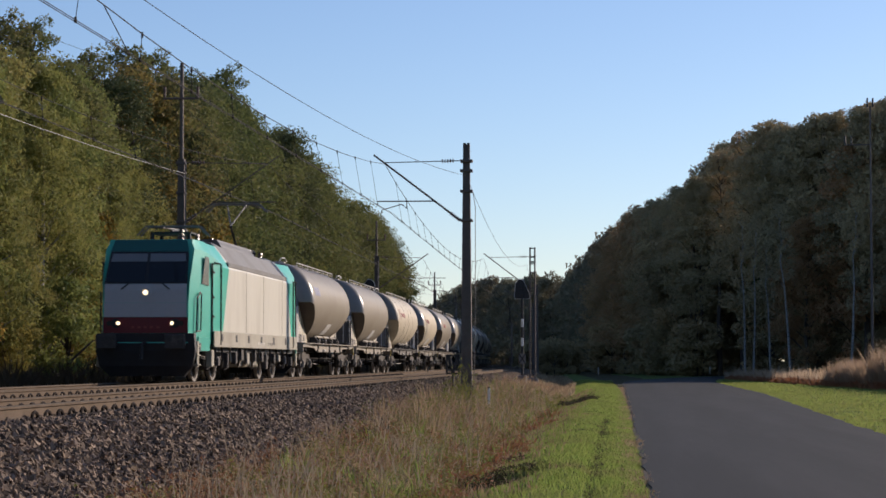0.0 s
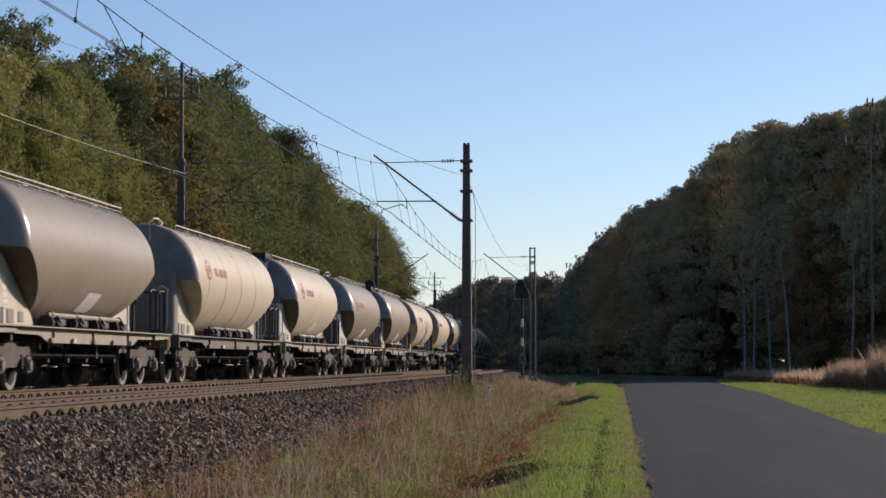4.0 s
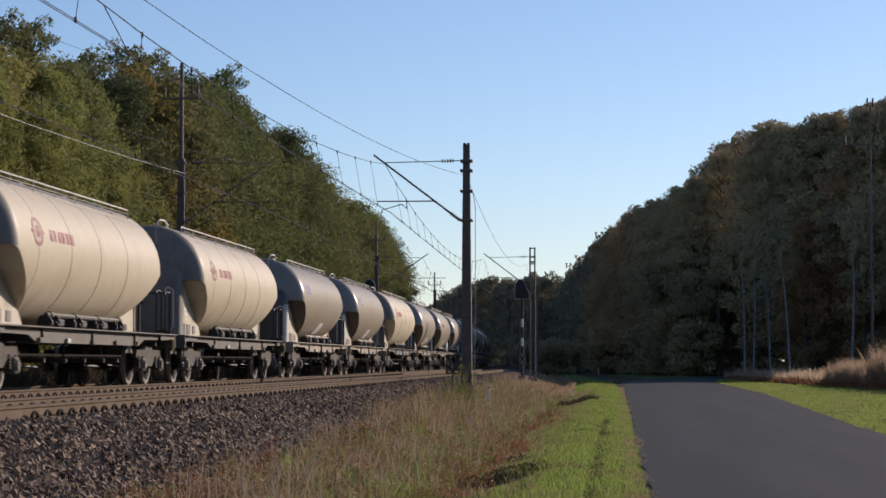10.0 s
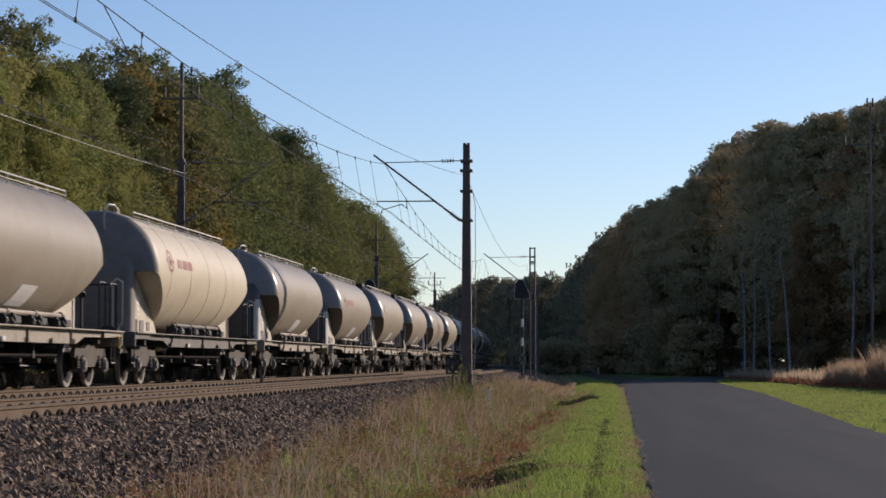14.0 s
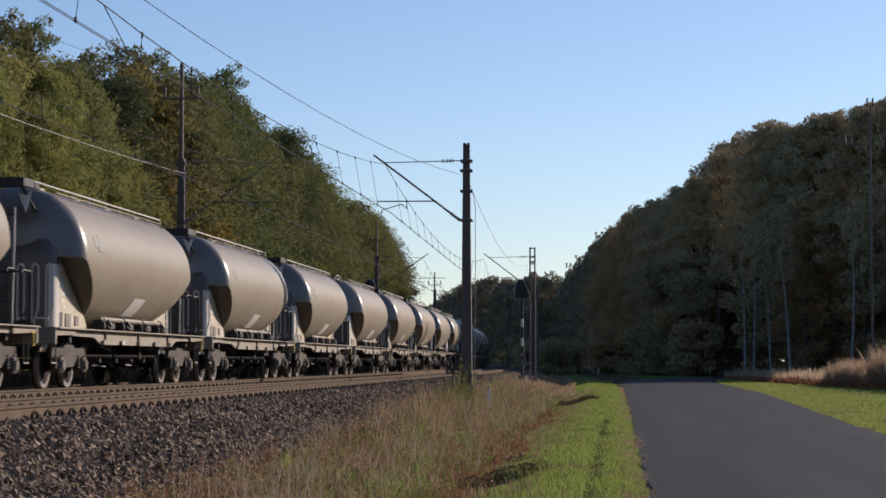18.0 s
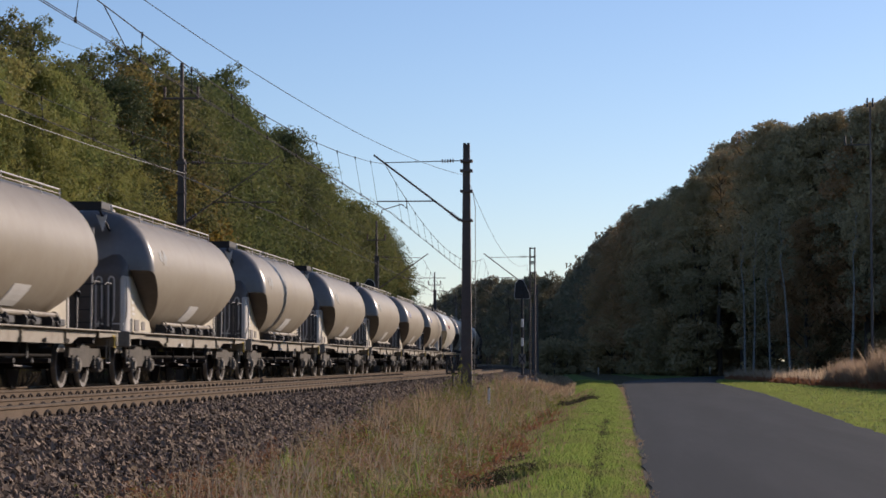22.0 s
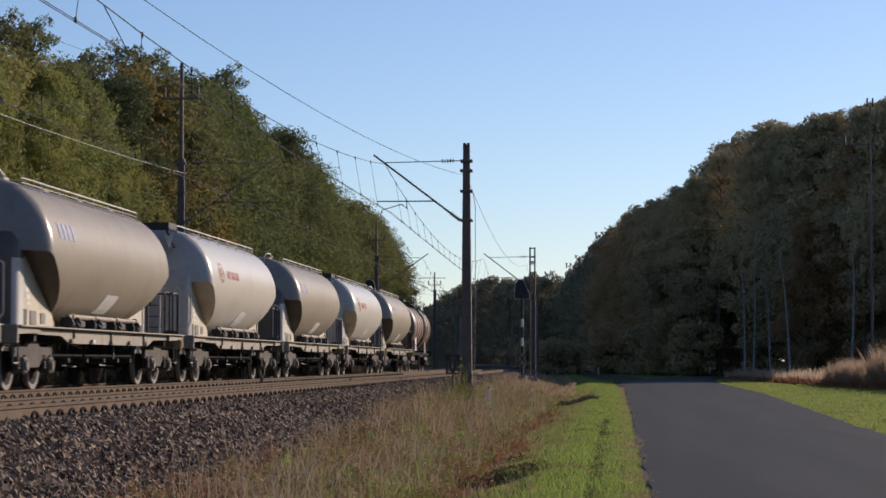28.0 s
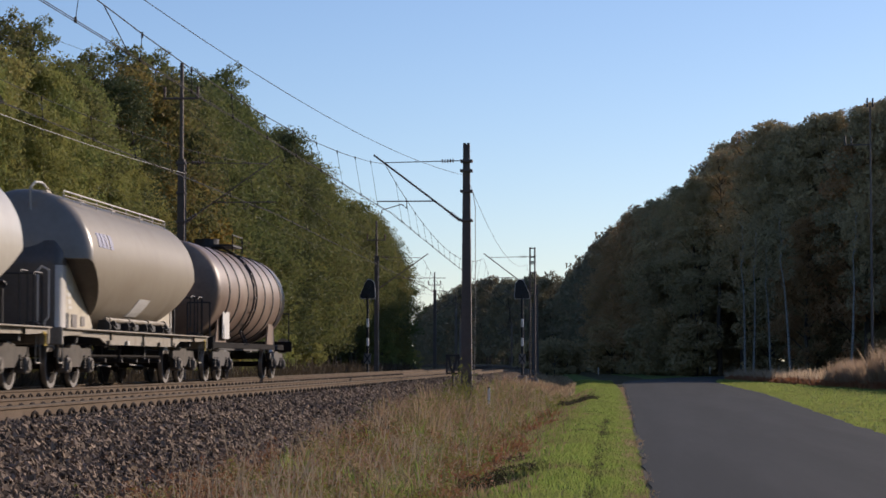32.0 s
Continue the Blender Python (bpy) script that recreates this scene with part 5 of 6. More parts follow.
# ---- trees ----
def tree_parts(seed, h, spread, n_tip, n_leaf, leaf, shape, droop=0.0, clump=0.34):
    """Trunk and limbs as one mesh, the leaves as another, for a tree of that height."""
    rng = random.Random(seed)
    bm = bmesh.new()
    pts = [Vector((0, 0, -0.3))]
    segs = 7
    for k in range(1, segs + 1):
        pts.append(Vector((rng.uniform(-0.02, 0.02) * h * k / segs, rng.uniform(-0.02, 0.02) * h * k / segs, h * 0.93 * k / segs)))
    r0 = 0.012 * h
    for k in range(segs):
        tube(bm, pts[k], pts[k + 1], r0 * (1 - k / segs) + 0.02, r0 * (1 - (k + 1) / segs) + 0.02, 7, False)
    tips = []
    for k in range(n_tip):
        v = rng.random()
        lo = shape[0]
        zz = h * (lo + (1 - lo) * (v ** 0.8))
        rel = (zz / h - lo) / (1 - lo)
        env = spread * max(0.12, math.sin(math.pi * min(1.0, 0.14 + rel * 0.84)) ** shape[1])
        a = rng.uniform(0, 2 * math.pi)
        rr = env * math.sqrt(rng.uniform(0.12, 1.0)) * rng.uniform(0.8, 1.15)
        tip = Vector((rr * math.cos(a), rr * math.sin(a), zz + rng.uniform(-0.3, 0.3)))
        tips.append(tip)
        if k % 4 == 0:
            base_z = max(h * lo * 0.8, zz - rr * rng.uniform(0.5, 1.0))
            i = min(segs - 1, int(base_z / (h * 0.93) * segs))
            b = pts[i].lerp(pts[i + 1], base_z / (h * 0.93) * segs - i)
            mid = b.lerp(tip, 0.55) + Vector((0, 0, 0.12 * rr))
            tube(bm, b, mid, 0.06, 0.03, 4, False)
            tube(bm, mid, tip, 0.03, 0.012, 3, False)
    verts, faces = [], []
    for tip in tips:
        size = rng.uniform(0.55, 1.0) * spread * clump
        for q in range(n_leaf):
            d = Vector((rng.gauss(0, 1), rng.gauss(0, 1), rng.gauss(0, 1))).normalized() * size * (0.35 + 0.65 * rng.random() ** 0.5)
            p = tip + Vector((d.x, d.y, d.z * 0.7 - droop * size * 0.9 * rng.random()))
            u = Vector((rng.gauss(0, 1), rng.gauss(0, 1), rng.gauss(0, 0.8) - droop * 1.5)).normalized()
            v_ = u.cross(Vector((rng.gauss(0, 1), rng.gauss(0, 1), rng.gauss(0, 1)))).normalized()
            s_ = leaf * rng.uniform(0.6, 1.3)
            u, v_ = u * s_ * (1 + droop * 0.6), v_ * s_ * 0.75
            b = len(verts)
            verts += [p - u + v_, p - u * 0.6 - v_, p + u]
            faces.append((b, b + 1, b + 2))
    return bm, verts, faces


TREES = {}


def tree_kind(key, name, label, seed, h, spread, n_tip, n_leaf, leaf, shape, bark, leaves, droop=0.0, clump=0.34):
    bm, v, f = tree_parts(seed, h, spread, n_tip, n_leaf, leaf, shape, droop, clump)
    t = thing(name, label, "tree", "trees of the wood")
    part("trunk", bm, bark, t)
    raw("crown", v, f, leaves, t)
    t.matrix_basis = Matrix.Translation((0, -650, 0))
    TREES[key] = (t, h)


tree_kind("oak", "oak_tree", "leafy oak with dull green autumn foliage", 11, 15, 3.4, 150, 140, 0.080, (0.13, 0.75), M["bark"], M["leaf_green"])
tree_kind("oak2", "oak_tree", "broad leafy tree with olive green foliage", 12, 16, 3.9, 165, 140, 0.082, (0.12, 0.65), M["bark"], M["leaf_green"])
tree_kind("birch", "birch_tree", "birch with yellow-green hanging foliage", 13, 15, 2.7, 150, 200, 0.056, (0.12, 0.6), M["birch"], M["leaf_birch"], 0.8)
tree_kind("maple", "maple_tree", "leafy tree turning orange and brown", 14, 14, 3.3, 150, 140, 0.080, (0.13, 0.7), M["bark"], M["leaf_autumn"])
tree_kind("pine", "pine_tree", "dark green pine at the edge of the wood", 35, 16, 2.9, 150, 140, 0.070, (0.16, 0.6), M["bark"], M["leaf_pine"])
tree_kind("back", "hornbeam_tree", "leafy tree deep in the wood", 21, 16, 4.0, 110, 80, 0.13, (0.06, 0.7), M["bark"], M["leaf_green"])
tree_kind("dark", "alder_tree", "tall dark tree in the shade of the wood", 15, 20, 4.0, 130, 230, 0.108, (0.10, 0.6), M["bark"], M["leaf_dark"])
tree_kind("dark2", "pine_tree", "tall dark tree with a high crown", 16, 21, 3.6, 120, 230, 0.108, (0.34, 0.55), M["bark"], M["leaf_dark"])
tree_kind("rust", "beech_tree", "tall beech with rust-brown leaves", 22, 18, 3.8, 130, 230, 0.108, (0.08, 0.6), M["bark"], M["leaf_rust"])
tree_kind("crest", "ash_tree", "tall thin-crowned tree above the edge of the wood", 34, 21, 2.6, 150, 40, 0.11, (0.5, 0.6), M["bark"], M["leaf_dark"], 0.0, 0.2)
tree_kind("slim", "birch_tree", "slim white-stemmed birch at the edge of the wood", 17, 19, 2.2, 60, 60, 0.12, (0.55, 0.6), M["birch"], M["leaf_dark"])
tree_kind("airy", "ash_tree", "ash with thin airy foliage and bare twigs", 31, 17, 3.0, 260, 55, 0.075, (0.2, 0.6), M["bark"], M["leaf_green"], 0.0, 0.17)
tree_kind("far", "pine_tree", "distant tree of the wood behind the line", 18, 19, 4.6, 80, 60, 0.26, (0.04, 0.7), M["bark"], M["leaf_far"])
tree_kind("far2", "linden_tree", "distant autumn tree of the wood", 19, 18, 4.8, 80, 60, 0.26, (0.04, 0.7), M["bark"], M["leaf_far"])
tree_kind("shrub", "hazel_shrub", "low leafy shrub at the edge of the wood", 20, 4.5, 2.0, 70, 90, 0.08, (0.02, 0.5), M["bark"], M["leaf_birch"])
tree_kind("undergrowth", "elder_shrub", "dark undergrowth below the trees of the wood", 23, 5.0, 2.6, 70, 110, 0.13, (0.02, 0.5), M["bark"], M["leaf_dark"])

tree_kind("orange", "maple_shrub", "young maple with orange autumn leaves", 33, 6, 1.6, 60, 90, 0.07, (0.1, 0.6), M["bark"], M["leaf_orange"])

wood = random.Random(5)
used = set()


def plant(key, x, y, h, z=None):
    t, h0 = TREES[key]
    k = h / h0
    m = Matrix.Translation((x, y, ground_z(x, y) - 0.1 if z is None else z)) @ Matrix.Rotation(wood.uniform(0, 6.28), 4, "Z")
    if key not in used:
        used.add(key)
        t.matrix_basis = m
        ob = t
    else:
        ob = copy_thing(t, m)
    ob.scale = (k * wood.uniform(0.92, 1.12), k * wood.uniform(0.92, 1.12), k)
    return ob


def left_height(s):
    pts = ((40, 13.2), (76, 13.9), (83, 14.2), (89, 14.2), (98, 15.6), (109, 16.6), (117, 16.6), (125, 18.2), (135, 17.9), (152, 17.2), (170, 15.9), (200, 15.9), (262, 15.2))
    for (a, ha), (b, hb) in zip(pts[:-1], pts[1:]):
        if s <= b:
            return ha + (hb - ha) * (s - a) / (b - a)
    return 15.0


s = 58.0
while s < 250:
    for row, (off, dh) in enumerate(((9.6, 0.0), (13.5, 0.4), (18.0, 0.6))):
        if row == 2 and s > 200:
            continue
        x = -(FAR_C + off + bend(s)) + wood.uniform(-1.0, 1.0)
        yy = s + wood.uniform(-1.2, 1.2) + row * 2.0
        pick = wood.random()
        if s < 92:
            key = "birch" if pick < 0.8 else ("oak" if pick < 0.94 else "maple")
        elif s < 112:
            key = "pine" if pick < 0.45 else ("oak" if pick < 0.75 else ("birch" if pick < 0.9 else "maple"))
        else:
            key = "oak" if pick < 0.34 else ("oak2" if pick < 0.70 else ("pine" if pick < 0.86 else ("birch" if pick < 0.91 else "maple")))
        if row == 2 or row == 1:
            key = "back" if pick < 0.8 else "airy"
        plant(key, x, yy, left_height(yy) * wood.uniform(0.86, 0.97) + dh)
    if wood.random() < 0.3:
        plant("shrub", -(FAR_C + 7.6 + bend(s)) + wood.uniform(-0.6, 0.6), s, wood.uniform(2.2, 4.5))
    s += 3.4 if s < 150 else 4.2

# young birches that close the sunny front of the wood
for k in range(11):
    s = 63 + 3.0 * k
    plant("birch", -(FAR_C + 8.2 + wood.uniform(0, 0.9)), s, wood.uniform(6.5, 12.0))

for s, off, h in ((79, 8.2, 5.0), (83, 8.8, 7.5), (66, 8.6, 6.5), (71, 8.4, 3.5), (103, 8.0, 8.6)):
    plant("orange", -(FAR_C + off), s, h)
for s, h in ((126, 18.6), (121, 17.2), (104, 16.4), (98, 15.9), (91, 14.6), (82, 14.5), (78, 14.2), (150, 17.6), (178, 16.2)):
    plant("airy", -(FAR_C + 10.5 + bend(s)), s, h)

# the dark wood ahead and to the right, its edge running across behind the road's bend
EDGE = ((60, 225, 24), (31, 203, 25.3), (24.5, 217, 26.0), (19.5, 230, 26.0), (14.0, 242, 26.0), (9.0, 252, 21.6), (5.5, 270, 20.8), (2.5, 312, 21.8), (-1.5, 356, 20.6), (-9, 437, 18.0), (-17, 440, 18.6), (-28, 495, 20.0), (-42, 570, 20), (-66, 740, 18), (-150, 800, 19))
for (xa, ya, ha), (xb, yb, hb) in zip(EDGE[:-1], EDGE[1:]):
    length = math.hypot(xb - xa, yb - ya)
    step = 3.6 if ya < 260 else (5.0 if ya < 420 else 9.0)
    n = max(1, int(length / step))
    for k in range(n):
        for row in range(3):
            q = (k + wood.uniform(0.1, 0.9)) / n
            x, y = xa + (xb - xa) * q + row * 3.2 + wood.uniform(-0.8, 0.8), ya + (yb - ya) * q + row * (4.5 if ya < 300 else 9)
            h = (ha + (hb - ha) * q) * wood.uniform(0.98, 1.05)
            if abs(x - road_mid(y)) < road_half(y) + 0.4 and y < 300:
                continue
            pick = wood.random()
            if y < 335:
                key = "dark" if pick < 0.55 else ("dark2" if pick < 0.86 else "rust")
                plant(key if row < 2 else "back", x, y, h)
                if row < 2:
                    plant("undergrowth", x + wood.uniform(-2, 2), y + wood.uniform(-2, 2), wood.uniform(3.5, 7))
            else:
                plant("far" if pick < 0.6 else "far2", x, y, h)

# trees and undergrowth beyond the road's turn
for k in range(26):
    y = 262 + 1.7 * k
    for x in (0.030 * y + wood.uniform(-1.5, 1.5), 0.045 * y + wood.uniform(-1.5, 1.5), 0.053 * y + wood.uniform(-1, 1)):
        if abs(x - road_mid(y)) < road_half(y) + 0.8:
            continue
        if k % 2 == 0:
            plant("dark" if wood.random() < 0.75 else "rust", x, y, (25.5 if x > 0.049 * y else (22.5 if x > 0.037 * y else 16.5)) * wood.uniform(0.97, 1.03) * y / 255)
        plant("undergrowth", x + wood.uniform(-1, 1), y + wood.uniform(-1, 1), wood.uniform(4, 8))

for k in range(16):
    y = 300 + 6 * k
    plant("undergrowth", 3.0 - 0.055 * (y - 290) + wood.uniform(-4, 2), y + wood.uniform(-3, 3), wood.uniform(4, 8))

for x, y in ((-11.2, 288), (-9.6, 292), (-8.3, 286), (-6.8, 294), (-12.6, 305)):
    plant("undergrowth", x, y, wood.uniform(3.6, 5.0))

for x, y, h in ((1.0, 298, 20.5), (3.6, 292, 21.5), (-0.8, 318, 20.0), (6.6, 262, 19.0), (19.0, 222, 16.0)):
    plant("rust", x, y, h)

for (xa, ya, ha), (xb, yb, hb) in zip(EDGE[1:7], EDGE[2:8]):
    for q in (0.15, 0.5, 0.85):
        plant("crest", xa + (xb - xa) * q + wood.uniform(0, 3), ya + (yb - ya) * q + wood.uniform(2, 6), (ha + (hb - ha) * q) * wood.uniform(1.02, 1.09))

# trees added on the sunny side of the road's turn to block sun from the wood
for k in range(46):
    y = wood.uniform(255, 345)
    x = road_mid(y) + road_half(y) + wood.uniform(2.5, 34)
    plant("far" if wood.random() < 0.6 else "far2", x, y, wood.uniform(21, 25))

# birches and a tall power pole that stand out at the edge of the dark wood
for x, y, h, tilt in ((16.6, 212, 17, 4), (13.4, 218, 16, -1), (12.8, 222, 17, 1), (15.0, 217, 14, 2), (21.6, 205, 17, -2)):
    birch = plant("slim", x, y, h)
    birch.scale = (birch.scale.x * 0.6, birch.scale.y * 0.6, birch.scale.z)
    birch.rotation_euler = (0, radians(-tilt), 0)
pp = thing("power_pole", "tall grey power pole at the edge of the wood", "power pole", m=Matrix.Translation((20.7, 180, 0.2)))
bm = bmesh.new()
tube(bm, (0, 0, 0), (0, 0, 22.4), 0.12, 0.07, 10)
part("shaft", bm, M["pole"], pp)
bm = bmesh.new()
box(bm, (-1.0, 0, 19.2), (2.3, 0.12, 0.10))
part("crossarm", bm, M["pole"], pp)
for xx, zz in ((-2.05, 19.2), (-1.55, 19.2), (-0.22, 22.3), (0.22, 22.3)):
    bm = bmesh.new()
    tube(bm, (xx, 0, zz), (xx, 0, zz + 0.75), 0.09, 0.07, 8)
    part("insulator", bm, M["black"], pp)

# the wood goes on along the line; unseen trees behind the camera and across the field are added to block sky light
for k in range(150):
    if k < 62:
        y = 56 - 4.2 * k
        x = -(FAR_C + wood.uniform(9, 19))
    elif k < 112:
        a = (k - 62) / 50
        x, y = -40 + 130 * a, -45 - 25 * math.sin(math.pi * a) + wood.uniform(-8, 8)
    else:
        x, y = 82 + wood.uniform(-6, 10), -45 + 6.5 * (k - 112)
    if abs(x - 3.25) < 5 or -15.5 < x < -4.5:
        continue
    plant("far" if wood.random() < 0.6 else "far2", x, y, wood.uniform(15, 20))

# woods that close the horizon all round, far off
verts, faces = [], []
for k in range(9000):
    a = wood.uniform(0, 2 * math.pi)
    d = wood.uniform(820, 960)
    x, y = d * math.sin(a), d * math.cos(a)
    hh = 15 + 5 * noise.noise(Vector((a * 14, 0.5, 0.2)))
    p = Vector((x, y, wood.uniform(0, hh)))
    u = Vector((wood.gauss(0, 1), wood.gauss(0, 1), wood.gauss(0, 1))).normalized() * 4.0
    v_ = u.cross(Vector((wood.gauss(0, 1), wood.gauss(0, 1), wood.gauss(0, 1)))).normalized() * 3.0
    b = len(verts)
    verts += [p - u + v_, p - u - v_, p + u]
    faces.append((b, b + 1, b + 2))
tagged(raw("distant_wood", verts, faces, M["leaf_green"]), "distant woods along the horizon", "wood", kind="stuff")


# ---- crushed stone on the bank ----
def scatter_stones(count, seed, lo_s, hi_s, near_s, span):
    """Angular stones: jittered octahedra, denser near the camera's end."""
    rng = np.random.default_rng(seed)
    k = rng.random(count)
    s = lo_s * (hi_s / lo_s) ** k
    lft = rng.uniform(span[0], span[1], count)
    prof_l, prof_z = np.array((4.95, 5.45, 6.15, 6.35, 9.2, 9.9, 10.6, 13.4, 13.7)), np.array((0.22, 0.51, 0.88, 0.91, 0.90, 0.87, 0.90, 0.90, 0.87))
    z = np.interp(lft, prof_l, prof_z) + rng.normal(0, 0.012, count)
    x = -lft - BEND * np.maximum(0, s - BEND_FROM) ** 2
    centre = np.stack([x, s, z], 1)
    size = rng.uniform(0.022, 0.052, count) * (1 + 0.35 * (s > 60))
    base = np.array([(1, 0, 0), (-1, 0, 0), (0, 1, 0), (0, -1, 0), (0, 0, 1), (0, 0, -1)], float)
    pts = base[None] * rng.uniform(0.6, 1.35, (count, 6, 1)) + rng.normal(0, 0.22, (count, 6, 3))
    ang = rng.uniform(0, 2 * np.pi, (count, 2))
    ca, sa, cb, sb = np.cos(ang[:, :1]), np.sin(ang[:, :1]), np.cos(ang[:, 1:]), np.sin(ang[:, 1:])
    px, py, pz = pts[..., 0], pts[..., 1], pts[..., 2]
    px, py = px * ca - py * sa, px * sa + py * ca
    py, pz = py * cb - pz * sb, py * sb + pz * cb
    pts = np.stack([px, py, pz], 2) * size[:, None, None] + centre[:, None]
    tri = np.array([(0, 2, 4), (2, 1, 4), (1, 3, 4), (3, 0, 4), (2, 0, 5), (1, 2, 5), (3, 1, 5), (0, 3, 5)])
    idx = (tri[None] + 6 * np.arange(count)[:, None, None]).reshape(-1, 3)
    return pts.reshape(-1, 3).tolist(), idx.tolist()


v, f = scatter_stones(56000, 3, 15.5, 118, 30, (4.95, 6.75))
st = raw("ballast_stones", v, f, M["stone"])
tagged(st, "grey angular crushed stones on the railway bank", "ballast", kind="stuff")
v, f = scatter_stones(10000, 4, 34, 110, 40, (6.7, 13.6))
tagged(raw("ballast_stones", v, f, M["stone_tan"]), "brown dusty crushed stones between the rails", "ballast", kind="stuff")


# ---- grasses and weeds ----
def blades(name, label, category, count, seed, place, height, width, material, lean=0.35, lo_s=20, hi_s=160):
    """Bent blades; place(rng, s) gives x or None. Nearer stretches get more."""
    rng = random.Random(seed)
    verts, faces = [], []
    for k in range(count):
        s = lo_s * (hi_s / lo_s) ** rng.random()
        x = place(rng, s)
        if x is None:
            continue
        z = ground_z(x, s) + (0.0)
        h = rng.uniform(*height) * (0.55 + 0.9 * max(0.0, 0.5 + noise.noise(Vector((x * 0.9, s * 0.6, seed)))))
        a = rng.uniform(0, 2 * math.pi)
        w = rng.uniform(*width) * (1.0 + s / 90)
        dx, dy = math.cos(a), math.sin(a)
        b = rng.uniform(0, 2 * math.pi)
        lx, ly = math.cos(b) * h * lean * rng.random(), math.sin(b) * h * lean * rng.random()
        n = len(verts)
        verts += [(x - dx * w, s - dy * w, z - 0.03), (x + dx * w, s + dy * w, z - 0.03), (x + lx * 0.35 + dx * w * 0.7, s + ly * 0.35 + dy * w * 0.7, z + h * 0.6), (x + lx * 0.35 - dx * w * 0.7, s + ly * 0.35 - dy * w * 0.7, z + h * 0.6), (x + lx, s + ly, z + h)]
        faces += [(n, n + 1, n + 2, n + 3), (n + 3, n + 2, n + 4)]
    return tagged(raw(name, verts, faces, material), label, category, kind="stuff")


def tufts(name, label, category, count, seed, place, height, width, material, per=14, spread=0.16, lo_s=20, hi_s=150, flare=0.7):
    """Tufts whose blades fan out from one root; near stretches get more of them."""
    rng = random.Random(seed)
    verts, faces = [], []
    for k in range(count):
        s = lo_s * (hi_s / lo_s) ** rng.random()
        x0 = place(rng, s)
        if x0 is None:
            continue
        th = rng.uniform(*height) * rng.uniform(0.6, 1.25)
        for q in range(per):
            a = rng.uniform(0, 2 * math.pi)
            r = spread * math.sqrt(rng.random())
            x, y = x0 + r * math.cos(a), s + r * math.sin(a) * 1.6
            z = ground_z(x, y) - 0.02
            h = th * rng.uniform(0.45, 1.1)
            out = flare * h * rng.uniform(0.15, 1.0)
            b = a + rng.gauss(0, 0.7)
            lx, ly = math.cos(b) * out, math.sin(b) * out
            w = rng.uniform(*width) * (1 + s / 90)
            c = rng.uniform(0, math.pi)
            dx, dy = math.cos(c) * w, math.sin(c) * w
            n = len(verts)
            verts += [(x - dx, y - dy, z), (x + dx, y + dy, z), (x + lx * 0.4 + dx * 0.8, y + ly * 0.4 + dy * 0.8, z + h * 0.65), (x + lx * 0.4 - dx * 0.8, y + ly * 0.4 - dy * 0.8, z + h * 0.65), (x + lx, y + ly, z + h * 0.95)]
            faces += [(n, n + 1, n + 2, n + 3), (n + 3, n + 2, n + 4)]
    return tagged(raw(name, verts, faces, material), label, category, kind="stuff")


def verge_left(rng, s):
    x = rng.uniform(-2.9, 0.35)
    return x - bend(s) * 0.5


def verge_right(rng, s):
    lo = road_mid(s) + road_half(s) + 0.05
    return rng.triangular(lo, max(lo + 0.4, reed_edge(s) + 0.5), lo)


def bank(lo, mid, hi, grow, hold):
    """Places on the slope between verge and ballast, in patches."""
    def at(rng, s):
        far = min(1.0, max(0.0, (s - 30) / 30))
        l_ = rng.triangular(lo, hi + far * grow, mid + 0.5 * far)
        if noise.noise(Vector((l_ * 0.8, s * 0.33, hold * 3.0))) < rng.uniform(-0.8, hold):
            return None
        return -l_ - bend(s)
    return at


blades("verge_grass", "short bright green grass on the road verge", "grass", 120000, 31, verge_left, (0.025, 0.085), (0.003, 0.007), M["grass"], 1.3, 21, 190)
tufts("grass_tufts", "uneven tufts of longer green grass on the verge", "grass", 900, 41, verge_left, (0.05, 0.14), (0.003, 0.006), M["grass"], 14, 0.14, 21, 150, 0.9)
blades("verge_grass", "short green grass across the road", "grass", 80000, 32, verge_right, (0.03, 0.10), (0.004, 0.009), M["grass"], 1.2, 42, 210)
blades("verge_straw", "dry trodden grass along the road edge", "grass", 9000, 42, lambda r, s: min(0.46, r.gauss(0.26, 0.14)), (0.02, 0.07), (0.004, 0.008), M["weed"], 1.0, 20, 140)
blades("trodden_grass", "short withered grass on the falling side of the verge", "grass", 7000, 46, lambda r, s: r.gauss(-2.1, 0.45), (0.04, 0.14), (0.005, 0.011), M["weed"], 1.1, 20, 120)
tufts("dry_weeds", "dry brown weeds on the slope below the track", "weeds", 800, 33, bank(2.3, 3.4, 4.8, 0.9, 0.1), (0.18, 0.55), (0.003, 0.007), M["weed"], 18, 0.20, 19, 150, 1.2)
tufts("tall_weeds", "tall withered grass and weeds round the foot of the mast", "weeds", 280, 48, lambda r, s: -r.triangular(2.9, 5.7, 4.3) - bend(s), (0.5, 0.95), (0.004, 0.008), M["weed"], 18, 0.24, 46, 115, 0.7)
blades("dry_weeds", "low withered growth on the slope below the track", "weeds", 9500, 43, bank(2.2, 3.3, 4.9, 0.8, 0.2), (0.08, 0.30), (0.006, 0.016), M["weed"], 1.1, 19, 150)
blades("pale_stalks", "thin pale dead stalks standing on the slope", "weeds", 1200, 44, bank(2.4, 3.6, 5.0, 0.6, 0.25), (0.40, 0.95), (0.003, 0.006), M["straw"], 0.9, 19, 110)
tufts("green_weeds", "patches of green and yellow weeds on the slope", "weeds", 800, 34, bank(2.2, 3.0, 4.6, 0.5, 0.5), (0.15, 0.45), (0.006, 0.013), M["weed_green"], 16, 0.22, 20, 120, 0.8)
